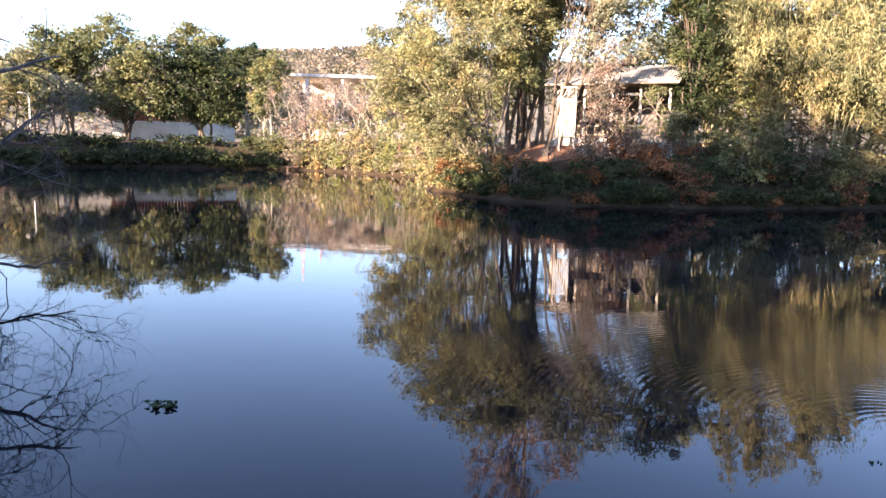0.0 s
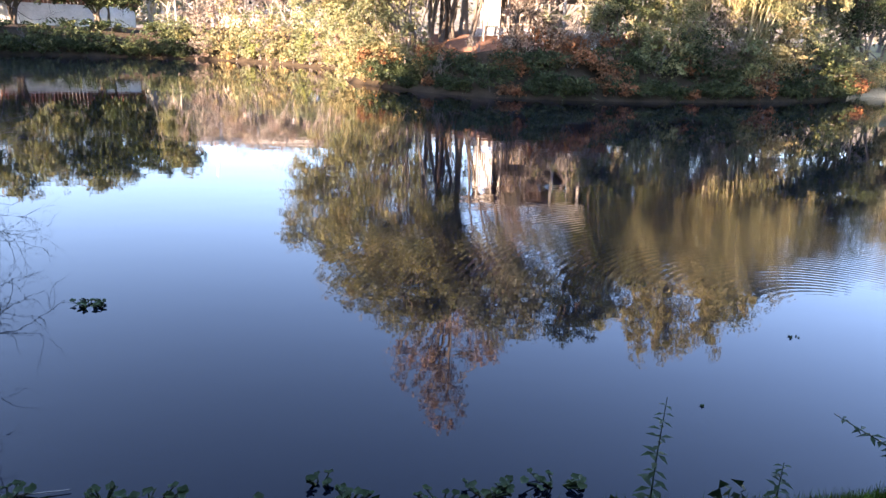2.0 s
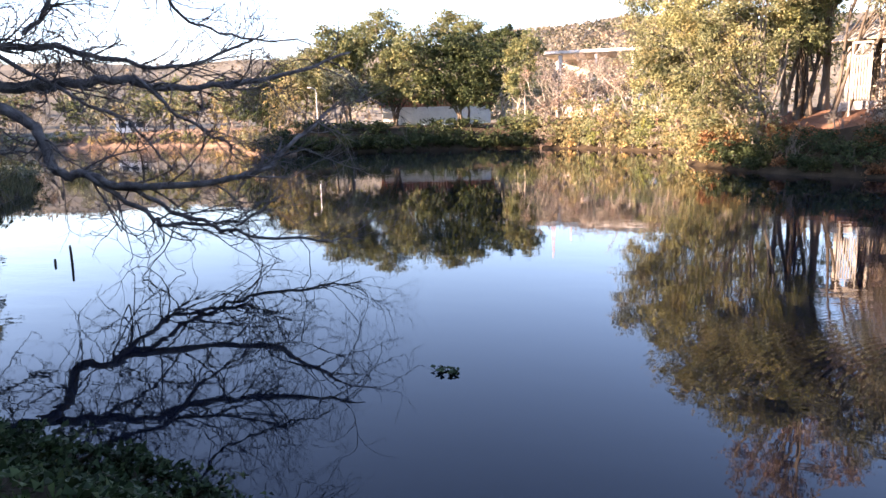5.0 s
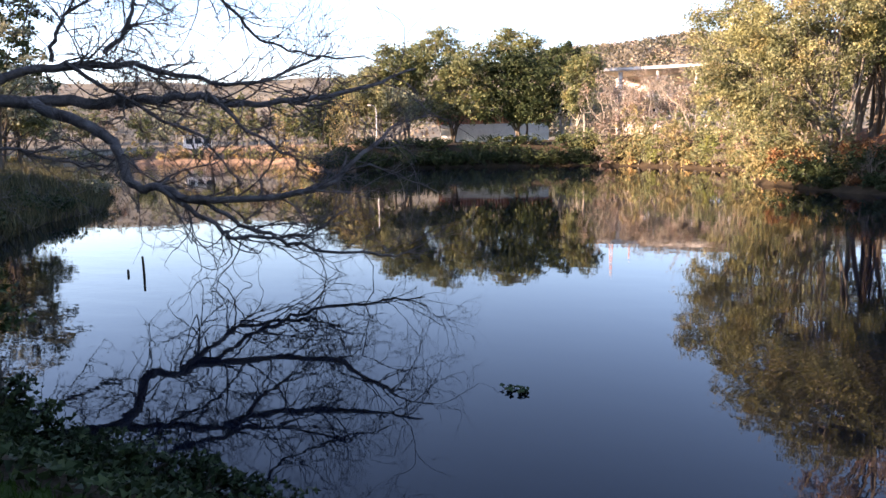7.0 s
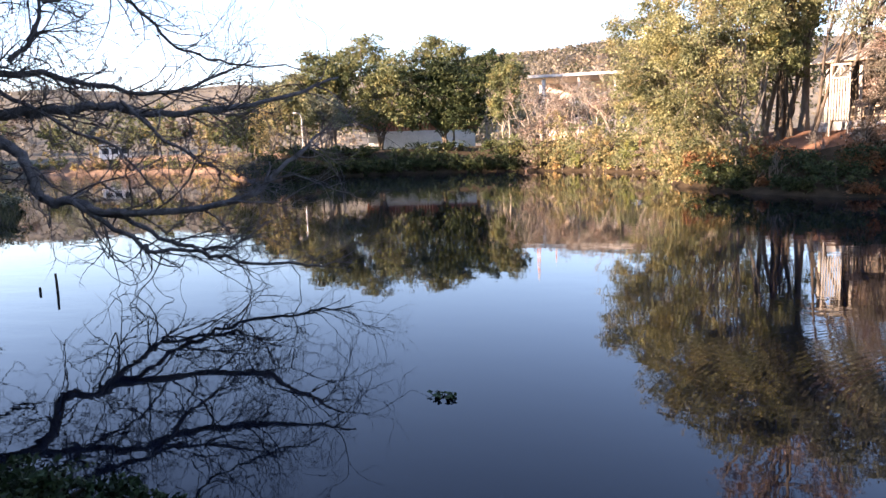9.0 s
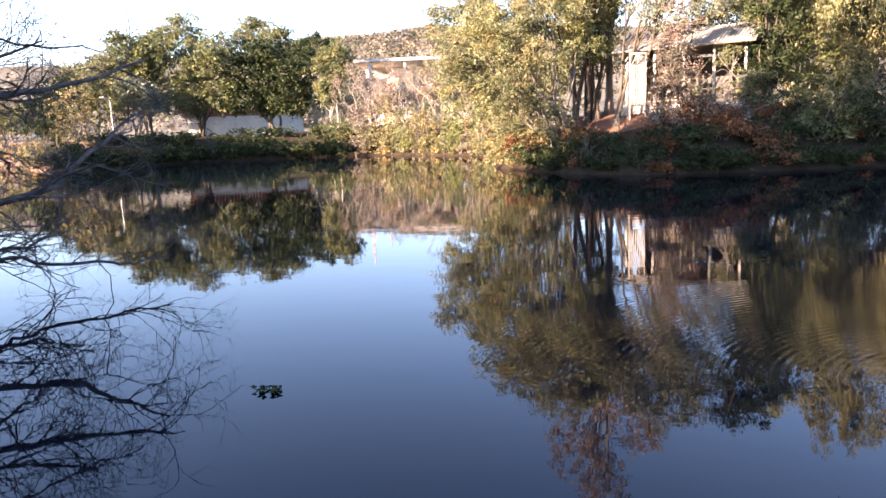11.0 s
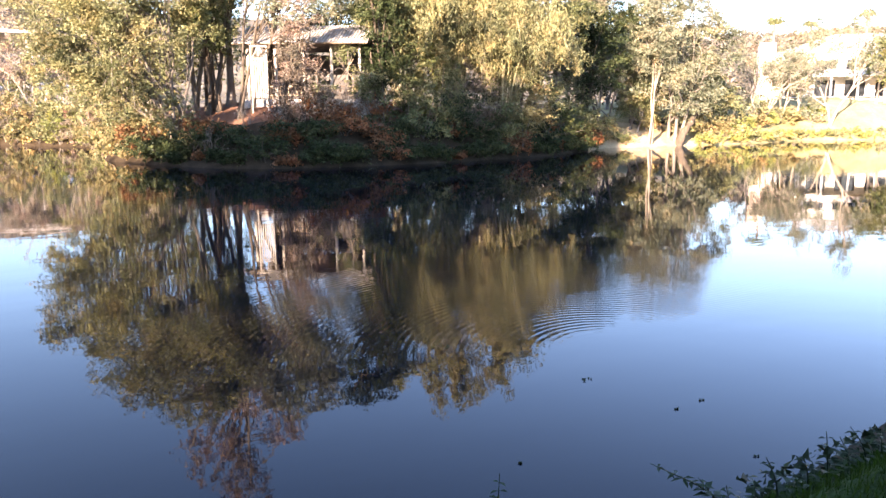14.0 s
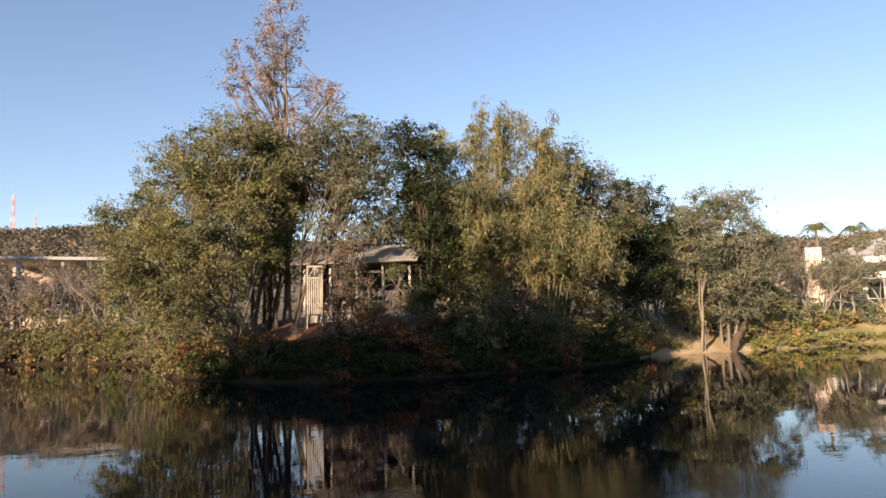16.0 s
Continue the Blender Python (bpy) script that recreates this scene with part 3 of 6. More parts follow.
def slab_building():
    """Large raised building with a flat slab roof on tall pillars."""
    z = 4.0
    ob = thing("slab_building", "large building with a flat concrete roof slab on tall pillars", "building", (-10, 131, z))
    part("roof_slab", box_bm((30, 14, 0.55), (1, 4, 11.1), 0.05), ob, "pale concrete roof slab", CONCRETE)
    part("fascia", box_bm((30.2, 0.18, 0.5), (1, -3.12, 11.1), 0.02), ob, "sunlit pale fascia", CONCRETE)
    for x in (-10.8, -4.6, 1.6, 7.8, 14):
        w = 0.7 if x < -10 else 0.4
        part("pillar", box_bm((w, w, 10.7), (x, -2.3, 5.3), 0.04), ob, "concrete pillar", CONCRETE)
    part("back_wall", box_bm((29, 0.3, 10.6), (1, 9, 5.3), 0.02), ob, "", PLASTER_PINK)
    for i, zz in enumerate((2.6, 5.6)):
        part("floor_slab", box_bm((22, 11, 0.35), (4.5, 3.2, zz), 0.03), ob, "", CONCRETE)
        part("parapet", box_bm((22, 0.2, 0.95), (4.5, -2.25, zz + 0.65), 0.03), ob, "whitewashed parapet", WHITEWASH)
        part("inner_wall", box_bm((22, 0.2, 2.3), (4.5, 1.6, zz + 1.4), 0.02), ob, "", PLASTER_PINK)
        for x in np.arange(-5, 15, 2.6):
            part("window", box_bm((1.5, 0.08, 1.2), (float(x), 1.44, zz + 1.6), 0.01), ob, "", GLASS_DARK)
    part("retaining_wall", box_bm((22, 0.5, 2.2), (4.5, -2.6, 1.0), 0.03), ob, "pinkish terrace wall", PLASTER_PINK)


def pavilion():
    """Open timber pavilion among the trees with a corrugated roof."""
    base = 3.8
    ob = thing("pavilion", "open timber pavilion with a pale corrugated roof among trees", "hut")
    turn = Matrix.Translation((12.1, 45.6, base)) @ Matrix.Rotation(radians(-30), 4, "Z") @ Matrix.Scale(0.85, 4)
    ob.matrix_basis = turn
    part("floor", box_bm((9.4, 6.0, 2.6), (0, 2.6, -1.25), 0.03), ob, "", CONCRETE)
    # back wall coloured as the shade inside
    part("back_wall", box_bm((9.0, 0.15, 3.6), (0, 5.4, 1.85), 0.02), ob, "", INSIDE_SHADE)
    for x in (-4.2, -2.1, 0.0, 2.1, 4.2):
        part("post", box_bm((0.2, 0.2, 4.2), (x, 0, 2.0), 0.02), ob, "cream-painted post", PAINT_CREAM)
        if x < 4:
            rail = box_bm((1.9, 0.08, 0.08), (x + 1.05, 0, 1.0), 0.01)
            box_bm((1.9, 0.08, 0.08), (x + 1.05, 0, 0.35), 0.01, rail)
            for k in range(6):
                box_bm((0.05, 0.05, 0.62), (x + 0.25 + k * 0.32, 0, 0.67), 0.005, rail)
            for s in (-1, 1):
                box_bm((0.05, 0.05, 1.9), (x + 1.05, 0.06, 2.2), 0.005, rail, Matrix.Rotation(radians(38 * s), 4, "Y"))
            part("railing", rail, ob, "", TIMBER)
    roof = bmesh.new()
    for k in range(44):
        box_bm((0.17, 4.3, 0.05), (-4.9 + k * 0.228, 0.9, 4.85), 0.02, roof, Matrix.Rotation(radians(22), 4, "X"))
        box_bm((0.17, 4.3, 0.05), (-4.9 + k * 0.228, 4.85, 4.85), 0.02, roof, Matrix.Rotation(radians(-22), 4, "X"))
    under = box_bm((10.0, 4.2, 0.04), (0, 0.9, 4.78), 0.0, None, Matrix.Rotation(radians(22), 4, "X"))
    box_bm((10.0, 4.2, 0.04), (0, 4.85, 4.78), 0.0, under, Matrix.Rotation(radians(-22), 4, "X"))
    r = part("roof", roof, ob, "sunlit grey corrugated sheets", ROOF_METAL)
    part("lining", under, r, "", TIMBER)
    part("beam", box_bm((9.6, 0.18, 0.22), (0, 0, 4.1), 0.02), ob, "", TIMBER)


def trellis_gate():
    """Boarded cream panel with a braced gable frame above."""
    ob = thing("gate_panel", "pale boarded gate panel with a braced frame above it", "gate")
    ob.matrix_basis = Matrix.Translation((9.25, 45.3, 3.7)) @ Matrix.Rotation(radians(-12), 4, "Z") @ Matrix.Diagonal((0.68, 0.85, 0.85, 1))
    for k in range(6):
        part("board", box_bm((0.115, 0.05, 2.7), (-0.5 + k * 0.2, 0, 1.6), 0.01), ob, "", PAINT_CREAM)
    for x in (-0.68, 0.68):
        part("post", box_bm((0.13, 0.13, 5.2), (x, 0.0, 1.2), 0.015), ob, "", PAINT_CREAM)
    part("rail", box_bm((1.2, 0.1, 0.12), (0, -0.06, 2.98), 0.01), ob, "", PAINT_CREAM)
    part("top_rail", box_bm((1.5, 0.1, 0.12), (0, -0.06, 3.85), 0.01), ob, "", PAINT_CREAM)
    for a, x in ((35, -0.3), (-35, 0.3), (0, 0)):
        part("brace", box_bm((0.07, 0.07, 0.95), (x, -0.06, 3.42), 0.01, None, Matrix.Rotation(radians(a), 4, "Y")), ob, "", PAINT_CREAM)


def white_building():
    """White two-storey building on the lawn above the far bank."""
    ob = thing("white_building", "white two-storey building with a low pitched roof on the lawn", "building")
    ob.matrix_basis = Matrix.Translation((80.9, 67.8, 4.9)) @ Matrix.Rotation(radians(-46), 4, "Z") @ Matrix.Diagonal((1.14, 1.14, 1.06, 1))
    wall = box_bm((13.5, 0.3, 5.6), (6.75, 0, 2.6), 0.02)
    box_bm((0.3, 12, 5.6), (0.15, 6.15, 2.6), 0.02, wall)
    box_bm((0.3, 12, 5.6), (13.35, 6.15, 2.6), 0.02, wall)
    box_bm((13.5, 0.3, 5.6), (6.75, 12.3, 2.6), 0.02, wall)
    part("wall", wall, ob, "", WHITEWASH)
    part("stair_tower", box_bm((1.7, 5, 7.0), (-0.95, 2.4, 3.2), 0.03), ob, "pinkish plastered end block", PLASTER_PINK)
    for k in range(4):
        x = 2.2 + k * 3.0
        win = part("window", box_bm((2.2, 0.1, 1.2), (x, -0.17, 3.9), 0.02), ob, "", CONCRETE)
        part("pane", box_bm((2.0, 0.03, 1.0), (x, -0.235, 3.9), 0.0), win, "", GLASS_DARK)
        # no pane here: a dark panel paints the shade within the opening
        part("window", box_bm((2.0, 0.12, 1.9), (x, -0.17, 1.1), 0.02), ob, "dark panel standing for the shade in a ground-floor opening", GLASS_DARK)
    for k in range(6):
        part("pillar", box_bm((0.22, 0.22, 2.5), (0.3 + k * 2.6, -2.6, 1.1), 0.02), ob, "", WHITEWASH)
    part("porch_roof", box_bm((14.4, 3.0, 0.18), (6.75, -1.5, 2.45), 0.02), ob, "", CONCRETE)
    part("plinth", box_bm((14.8, 3.2, 1.6), (6.75, -1.5, -0.95), 0.02), ob, "", CONCRETE)
    gable = bmesh.new()
    a = [gable.verts.new(v) for v in ((-0.2, -0.5, 5.35), (14.2, -0.5, 5.35), (14.2, 6, 8.0), (6.6, 6, 8.0), (14.2, 12.8, 5.35), (-0.2, 12.8, 5.35))]
    for f in ((0, 1, 2, 3), (3, 2, 4, 5), (0, 3, 5), (0, 5, 4, 1), (1, 4, 2)):
        gable.faces.new([a[i] for i in f])
    part("roof", gable, ob, "pale sunlit roof", ROOF_METAL)


def mast(x, y, z, height, width, label):
    ob = thing("lattice_mast", label, "mast", (x, y, z))
    n = 7
    for k in range(n):
        paint = MAST_RED if k % 2 else MAST_WHITE
        h0, h1 = height * k / n, height * (k + 1) / n
        w0, w1 = width * (1 - 0.7 * k / n), width * (1 - 0.7 * (k + 1) / n)
        for sx, sy in ((1, 1), (1, -1), (-1, 1), (-1, -1)):
            part("leg", box_bm((0.22, 0.22, h1 - h0), (sx * (w0 + w1) / 4, sy * (w0 + w1) / 4, (h0 + h1) / 2), 0.0), ob, "", paint)
        for s in (-1, 1):
            ang = math.atan2(w0, h1 - h0)
            part("brace", box_bm((0.14, 0.14, math.hypot(w0, h1 - h0)), (0, -w0 / 2, (h0 + h1) / 2), 0.0, None, Matrix.Rotation(s * ang, 4, "Y")), ob, "", paint)
    part("antenna", box_bm((0.12, 0.12, height * 0.15), (0, 0, height * 1.07), 0.0), ob, "", STEEL)


def street_lamp(x, y):
    z = zat(x, y)
    ob = thing("street_lamp", "tall grey street lamp pole on the far bank", "lamp", (x, y, z))
    v, f = tube([(0, 0, -0.2), (0, 0, 2), (0, 0, 4.3)], [0.09, 0.075, 0.06], 8)
    part("pole", mesh_from("pole", v, f, STEEL, True), ob)
    v, f = tube(smooth_line([(0, 0, 4.3), (-0.15, -0.1, 4.75), (-0.55, -0.3, 4.95)], 4), np.full(9, 0.05), 6)
    part("arm", mesh_from("arm", v, f, STEEL, True), ob)
    part("lamp_head", box_bm((0.5, 0.2, 0.12), (-0.75, -0.38, 4.93), 0.03), ob, "", MAST_WHITE)


def kiosk():
    z = zat(-110, 123)
    ob = thing("kiosk", "small white kiosk on the far lawn", "hut")
    ob.matrix_basis = Matrix.Translation((-110, 123, z - 0.1)) @ Matrix.Rotation(radians(40), 4, "Z") @ Matrix.Scale(1.4, 4)
    part("wall", box_bm((4.4, 2.4, 2.0), (0, 1.2, 0.9), 0.02), ob, "", WHITEWASH)
    part("roof", box_bm((5.0, 3.2, 0.2), (0, 1.1, 2.0), 0.03), ob, "", CONCRETE)
    for x in (-1.3, 0, 1.3):
        part("window", box_bm((0.9, 0.08, 0.8), (x, -0.03, 1.1), 0.01), ob, "", GLASS_DARK)


far_house()
slab_building()
pavilion()
trellis_gate()
white_building()
mast(-67, 394, 52, 19, 1.9, "red and white lattice radio mast on the hilltop")
mast(-57.5, 396, 52, 10, 0.9, "short lattice mast beside the tall one")
street_lamp(-44.1, 57.0 + 25)
kiosk()

# ---- trees of the wooded point ----
def g(x, y, dz=0.0):
    return (x, y, zat(x, y) + dz)


def R(seed):
    return np.random.default_rng(seed)


tree("broad_tree", "broad olive-green tree with many stems on the shore", "tree", g(4.6, 47.5), [(-3.4, 2, 9.4, 3.5, 3.2, 3.4), (0.2, 1, 11.6, 4.2, 3.6, 3.4), (-4.6, 0, 5.0, 3.2, 3, 2.8), (2.4, 1.2, 9.6, 2.8, 2.8, 2.4), (-1.0, -1.5, 6.4, 3.4, 2.6, 2.6), (-5.8, 1.6, 7.0, 2.7, 2.4, 2.8), (-3.0, 2, 12.2, 2.8, 2.4, 2.0), (-6.2, 1, 3.6, 2.4, 2.2, 2.2), (-3.6, -1.0, 7.8, 2.8, 2.2, 2.4), (-3.4, -1.0, 2.8, 2.2, 1.8, 1.6)], LEAF_OLIVE, BARK_GREY, R(1), 520, 0.72, 76, 0.21, 9, 0.13, limbs=80)
tree("broad_tree", "green tree with dark stems over the bank", "tree", g(7.4, 48.8), [(-1.0, 0, 9.8, 2.6, 2.6, 2.6), (0.2, 0.5, 7.6, 1.9, 2.2, 2.2), (-0.8, -0.5, 4.8, 2.0, 2.0, 1.8)], LEAF_GREEN, BARK_DARK, R(2), 105, 0.62, 80, 0.24, 5, 0.15, limbs=20)
tree("broad_tree", "grey-olive tree with a rounded upper crown", "tree", g(6.4, 51.5), [(-1.2, 0, 12.4, 3.8, 3.2, 2.4), (2.6, 0, 10.6, 3.0, 3, 2.6), (-2.8, 0, 10, 2.4, 2.4, 2.4)], LEAF_GREY, BARK_GREY, R(3), 130, 0.7, 70, 0.24, 2, 0.2, limbs=30)
tree("tall_tree", "tall slender tree with sparse pinkish-brown foliage", "tree", g(8.3, 50.2), [(0, 0, 20.8, 1.7, 1.5, 3.0), (-2.6, 0, 17.2, 1.7, 1.4, 3.2), (2.4, 0, 16.2, 1.5, 1.3, 2.4), (-0.8, 0, 13.2, 2.4, 1.8, 2.4), (-1.2, 0, 18.8, 1.6, 1.4, 2.4)], LEAF_PINK, BARK_GREY, R(4), 180, 0.5, 44, 0.19, 1, 0.27, limbs=54, flat=1.4)
tree("thin_crowned_tree", "grey-green thin-crowned tree with visible limbs", "tree", g(8.2, 46.2), [(3.6, 0.6, 12.6, 3.2, 2.4, 2.5), (5.0, 0.2, 10.8, 2.4, 2.0, 2.0), (1.8, 0.8, 11.6, 2.2, 2.0, 2.0), (4.4, -0.6, 8.8, 1.9, 1.5, 1.4), (2.6, -0.4, 9.0, 1.8, 1.4, 1.4), (1.6, -0.8, 6.6, 1.2, 1.0, 0.9), (2.3, -2.2, 5.0, 0.9, 0.8, 0.9), (3.8, -2.8, 5.7, 1.2, 0.8, 0.7), (5.6, -3.2, 6.3, 1.3, 0.8, 0.7)], LEAF_GREY, BARK_DARK, R(5), 215, 0.64, 56, 0.22, 3, 0.11, limbs=40)
tree("thin_crowned_tree", "olive thin-crowned tree half hiding the pavilion", "tree", g(14.0, 43.2), [(0.4, 0, 3.6, 1.0, 1.0, 0.9), (-1.4, 0, 1.9, 0.9, 0.9, 0.8), (1.4, 0, 2.2, 1.1, 1.0, 0.9)], LEAF_OLIVE, BARK_GREY, R(12), 22, 0.45, 44, 0.2, 4, 0.06, limbs=20)
tree("thin_crowned_tree", "green thin-crowned tree behind the pavilion", "tree", g(10.9, 50.4), [(0.2, 0, 7.4, 2.0, 1.5, 2.0), (1.0, 0, 9.6, 2.0, 1.4, 1.8), (3.0, 0, 7.8, 1.6, 1.2, 1.3)], LEAF_GREEN, BARK_DARK, R(13), 60, 0.55, 60, 0.22, 4, 0.09, limbs=26)
tree("thin_crowned_tree", "feathery brownish tree screening the pavilion", "tree", g(10.7, 43.0), [(0, 0, 4.0, 0.9, 0.9, 1.8), (0.7, 0, 2.6, 0.9, 0.9, 1.2), (-0.2, 0, 2.0, 0.9, 0.9, 1.0), (0.2, 0, 5.8, 0.8, 0.8, 1.2), (1.3, 0.4, 6.2, 0.9, 0.7, 0.7)], LEAF_BROWN, BARK_DARK, R(14), 64, 0.45, 50, 0.17, 6, 0.05, limbs=36)
tree("dark_tree", "dark green tree leaning beside the pavilion", "tree", g(16.0, 43.6), [(-0.2, 0, 11.6, 2.0, 1.8, 2.4), (0.2, 0, 8.4, 1.9, 1.8, 2.2), (0.2, -0.3, 5.4, 1.5, 1.4, 1.8), (-1.4, -0.2, 9.4, 1.5, 1.2, 1.0), (0.6, 0, 3.0, 1.4, 1.2, 1.4)], LEAF_DARK_SHADE, BARK_DARK, R(6), 130, 0.7, 64, 0.24, 2, 0.15, limbs=18)
tree("dark_tree", "dark green tree behind the bamboo", "tree", g(30.2, 49), [(0, 0, 11.8, 3.2, 3, 3.0), (2.4, -1, 7.0, 3.2, 2.6, 3.0), (-2.4, 0, 9.6, 2.8, 2.6, 2.8), (1, -2, 3.6, 3, 2, 2.2)], LEAF_GREEN, BARK_DARK, R(7), 165, 0.9, 75, 0.25, 3, 0.2, limbs=16)
tree("broad_tree", "grey-green tree with a rough open crown", "tree", g(34.0, 49.8), [(0, 0, 12.0, 2.8, 2.6, 2.2), (2.2, 0, 10.6, 2.6, 2.4, 2.6), (-1.5, -0.5, 7.6, 2.4, 2.4, 2.4)], LEAF_GREY, BARK_GREY, R(8), 120, 0.8, 70, 0.25, 3, 0.17, limbs=18)
# the shade inside this crown is put into its dark leaf colour
tree("dark_tree", "tree on the bank, leaves darkened as shade", "tree", g(37.8, 51.0), [(0, 0, 11.4, 3.0, 2.6, 2.8), (0.6, -0.8, 6.2, 2.8, 2.2, 3.0), (-1.6, -1, 8.0, 2.4, 2.2, 2.8), (2.2, -0.4, 9.4, 2.4, 2.2, 2.4)], LEAF_DARK_SHADE, BARK_DARK, R(9), 150, 0.8, 70, 0.25, 3, 0.17, limbs=14)
tree("slim_tree", "green tree on two slim pale trunks by the sandy shore", "tree", g(44.5, 50.0), [(0.6, 0, 12.4, 2.4, 2.0, 1.9), (-0.4, 0, 9.0, 2.6, 2.0, 2.2), (-1.4, 0, 11.0, 2.2, 2.0, 1.8), (0.3, 0.4, 6.8, 2.0, 1.5, 1.4)], LEAF_GREY, BARK_TAN, R(10), 120, 0.75, 70, 0.24, 2, 0.13, limbs=6, splay=0.12)
tree("broad_tree", "broad green tree with a domed crown near the sandy shore", "tree", g(48.4, 51.2), [(0.2, 0, 11.2, 3.6, 3, 2.8), (3.2, -0.5, 8.4, 3.4, 2.6, 3.0), (-1.8, 0, 7.6, 2.8, 2.6, 2.8), (2.4, -0.8, 4.2, 2.6, 2.0, 2.2), (-1, -1, 4.4, 2.4, 1.8, 2.0)], LEAF_GREY, BARK_GREY, R(11), 180, 0.85, 75, 0.26, 3, 0.18, limbs=20)


def bamboo(at, plumes, culms, rng, leaf, label, reach, top, spread, lean=(0, 0)):
    """A clump of bamboo: upright leafy plumes and arching culms that carry tufts of narrow leaves, with bare pale culms between."""
    ob = thing("bamboo_clump", label, "bamboo", at)
    tufts, sizes = [], []
    lines = []
    for dx, dy, h in plumes:
        b0 = rng.normal(0, 0.5, 3) * [spread, spread, 0]
        lines.append((smooth_line([b0 - [0, 0, 0.3], b0 + np.array([dx * 0.2, dy * 0.2, h * 0.4]), b0 * 0.4 + np.array([dx * 0.7, dy * 0.7, h * 0.8]), np.array([dx, dy, h])], 8), 0.16, 22, 0.8))
    for k in range(culms):
        a = rng.uniform(0, 2 * math.pi)
        d = np.array([math.cos(a) + lean[0], math.sin(a) + lean[1], 0])
        out, h = reach * rng.uniform(0.25, 1.0), top * rng.uniform(0.4, 0.7)
        b0 = d * spread * rng.uniform(0.2, 1)
        line = smooth_line([b0 - [0, 0, 0.3], b0 + d * out * 0.15 + [0, 0, h * 0.5], b0 + d * out * 0.55 + [0, 0, h * 0.95], b0 + d * out * 1.0 + [0, 0, h * 0.95], b0 + d * out * 1.3 + [0, 0, h * 0.72]], 6)
        lines.append((line, 0.28, 15, 0.95))
    for k in range(max(4, culms // 3)):
        lx, ly = rng.normal(0, 1.0, 2)
        h = top * rng.uniform(0.78, 0.98)
        b0 = rng.normal(0, 0.5, 3) * [spread, spread, 0]
        lines.append((smooth_line([b0 - [0, 0, 0.3], b0 + np.array([lx * 0.4, ly * 0.3 - 0.5, h * 0.5]), b0 + np.array([lx * 1.5, ly * 0.6 - 1.1, h])], 8), 0.9, 3, 0.35))
    for line, first, count, wide in lines:
        v, f = tube(line, np.linspace(0.055, 0.014, len(line)), 5)
        part("culm", mesh_from("culm", v, f, CULM, True), ob)
        for q in range(count):
            t = first + (1 - first) * (q + rng.uniform(0, 0.9)) / count
            i = min(len(line) - 1, int(t * (len(line) - 1) + 0.5))
            w = wide * (0.35 + 0.75 * math.sin(math.pi * min(1.0, 0.12 + 0.85 * (1 - t) ** 0.8)))
            tufts.append(line[i] + rng.normal(0, 0.55, 3) * [w, w, 0.5])
            sizes.append(w)
    sizes = np.array(sizes)
    tufts = np.array(tufts)
    pieces = []
    for lo, hi in ((0, 0.5), (0.5, 0.75), (0.75, 9)):
        some = tufts[(sizes >= lo) & (sizes < hi)]
        if len(some):
            r = float(sizes[(sizes >= lo) & (sizes < hi)].mean()) * 0.95
            pts, facing = sprays(some, r, int(70 + 150 * r), rng, 1.1, 0.75, 12)
            pieces.append(leaf_blades(pts, 0.23, rng, droop=1.2, width=0.27, facing=facing * [1, 1, 0.5], scatter=0.5))
    v, f = joined(pieces)
    part("foliage", mesh_from("foliage", v, f, leaf), ob)


bamboo(g(22.6, 46.0), [(-1.5, -1.2, 15.6), (-0.6, -1.8, 14.6), (0.5, -1.8, 15.3), (1.3, -2.2, 14.4), (-2.3, -0.6, 14.2), (0.2, -1.0, 13.4), (-1.0, -2.4, 12.6)], 30, R(20), LEAF_BAMBOO, "large yellow-green bamboo clump with upright plumes and bare culms", 4.4, 15.4, 1.3)
bamboo(g(25.6, 44.8), [(0.3, -1.4, 15.2), (-0.5, -1.9, 13.8), (0.9, -0.8, 13.4), (-0.2, -2.4, 11.5), (-1.0, -2.2, 14.4)], 22, R(21), LEAF_BAMBOO, "golden-green bamboo clump drooping over the shaded bank", 3.2, 14.0, 1.1, (0.0, -0.25))
bamboo(g(19.6, 47.6), [(-0.8, -0.6, 13.4), (0.2, -1.0, 12.4), (-1.6, -0.8, 12.6)], 18, R(22), LEAF_OLIVE, "smaller olive bamboo clump with arching culms", 3.6, 12.5, 1.2)

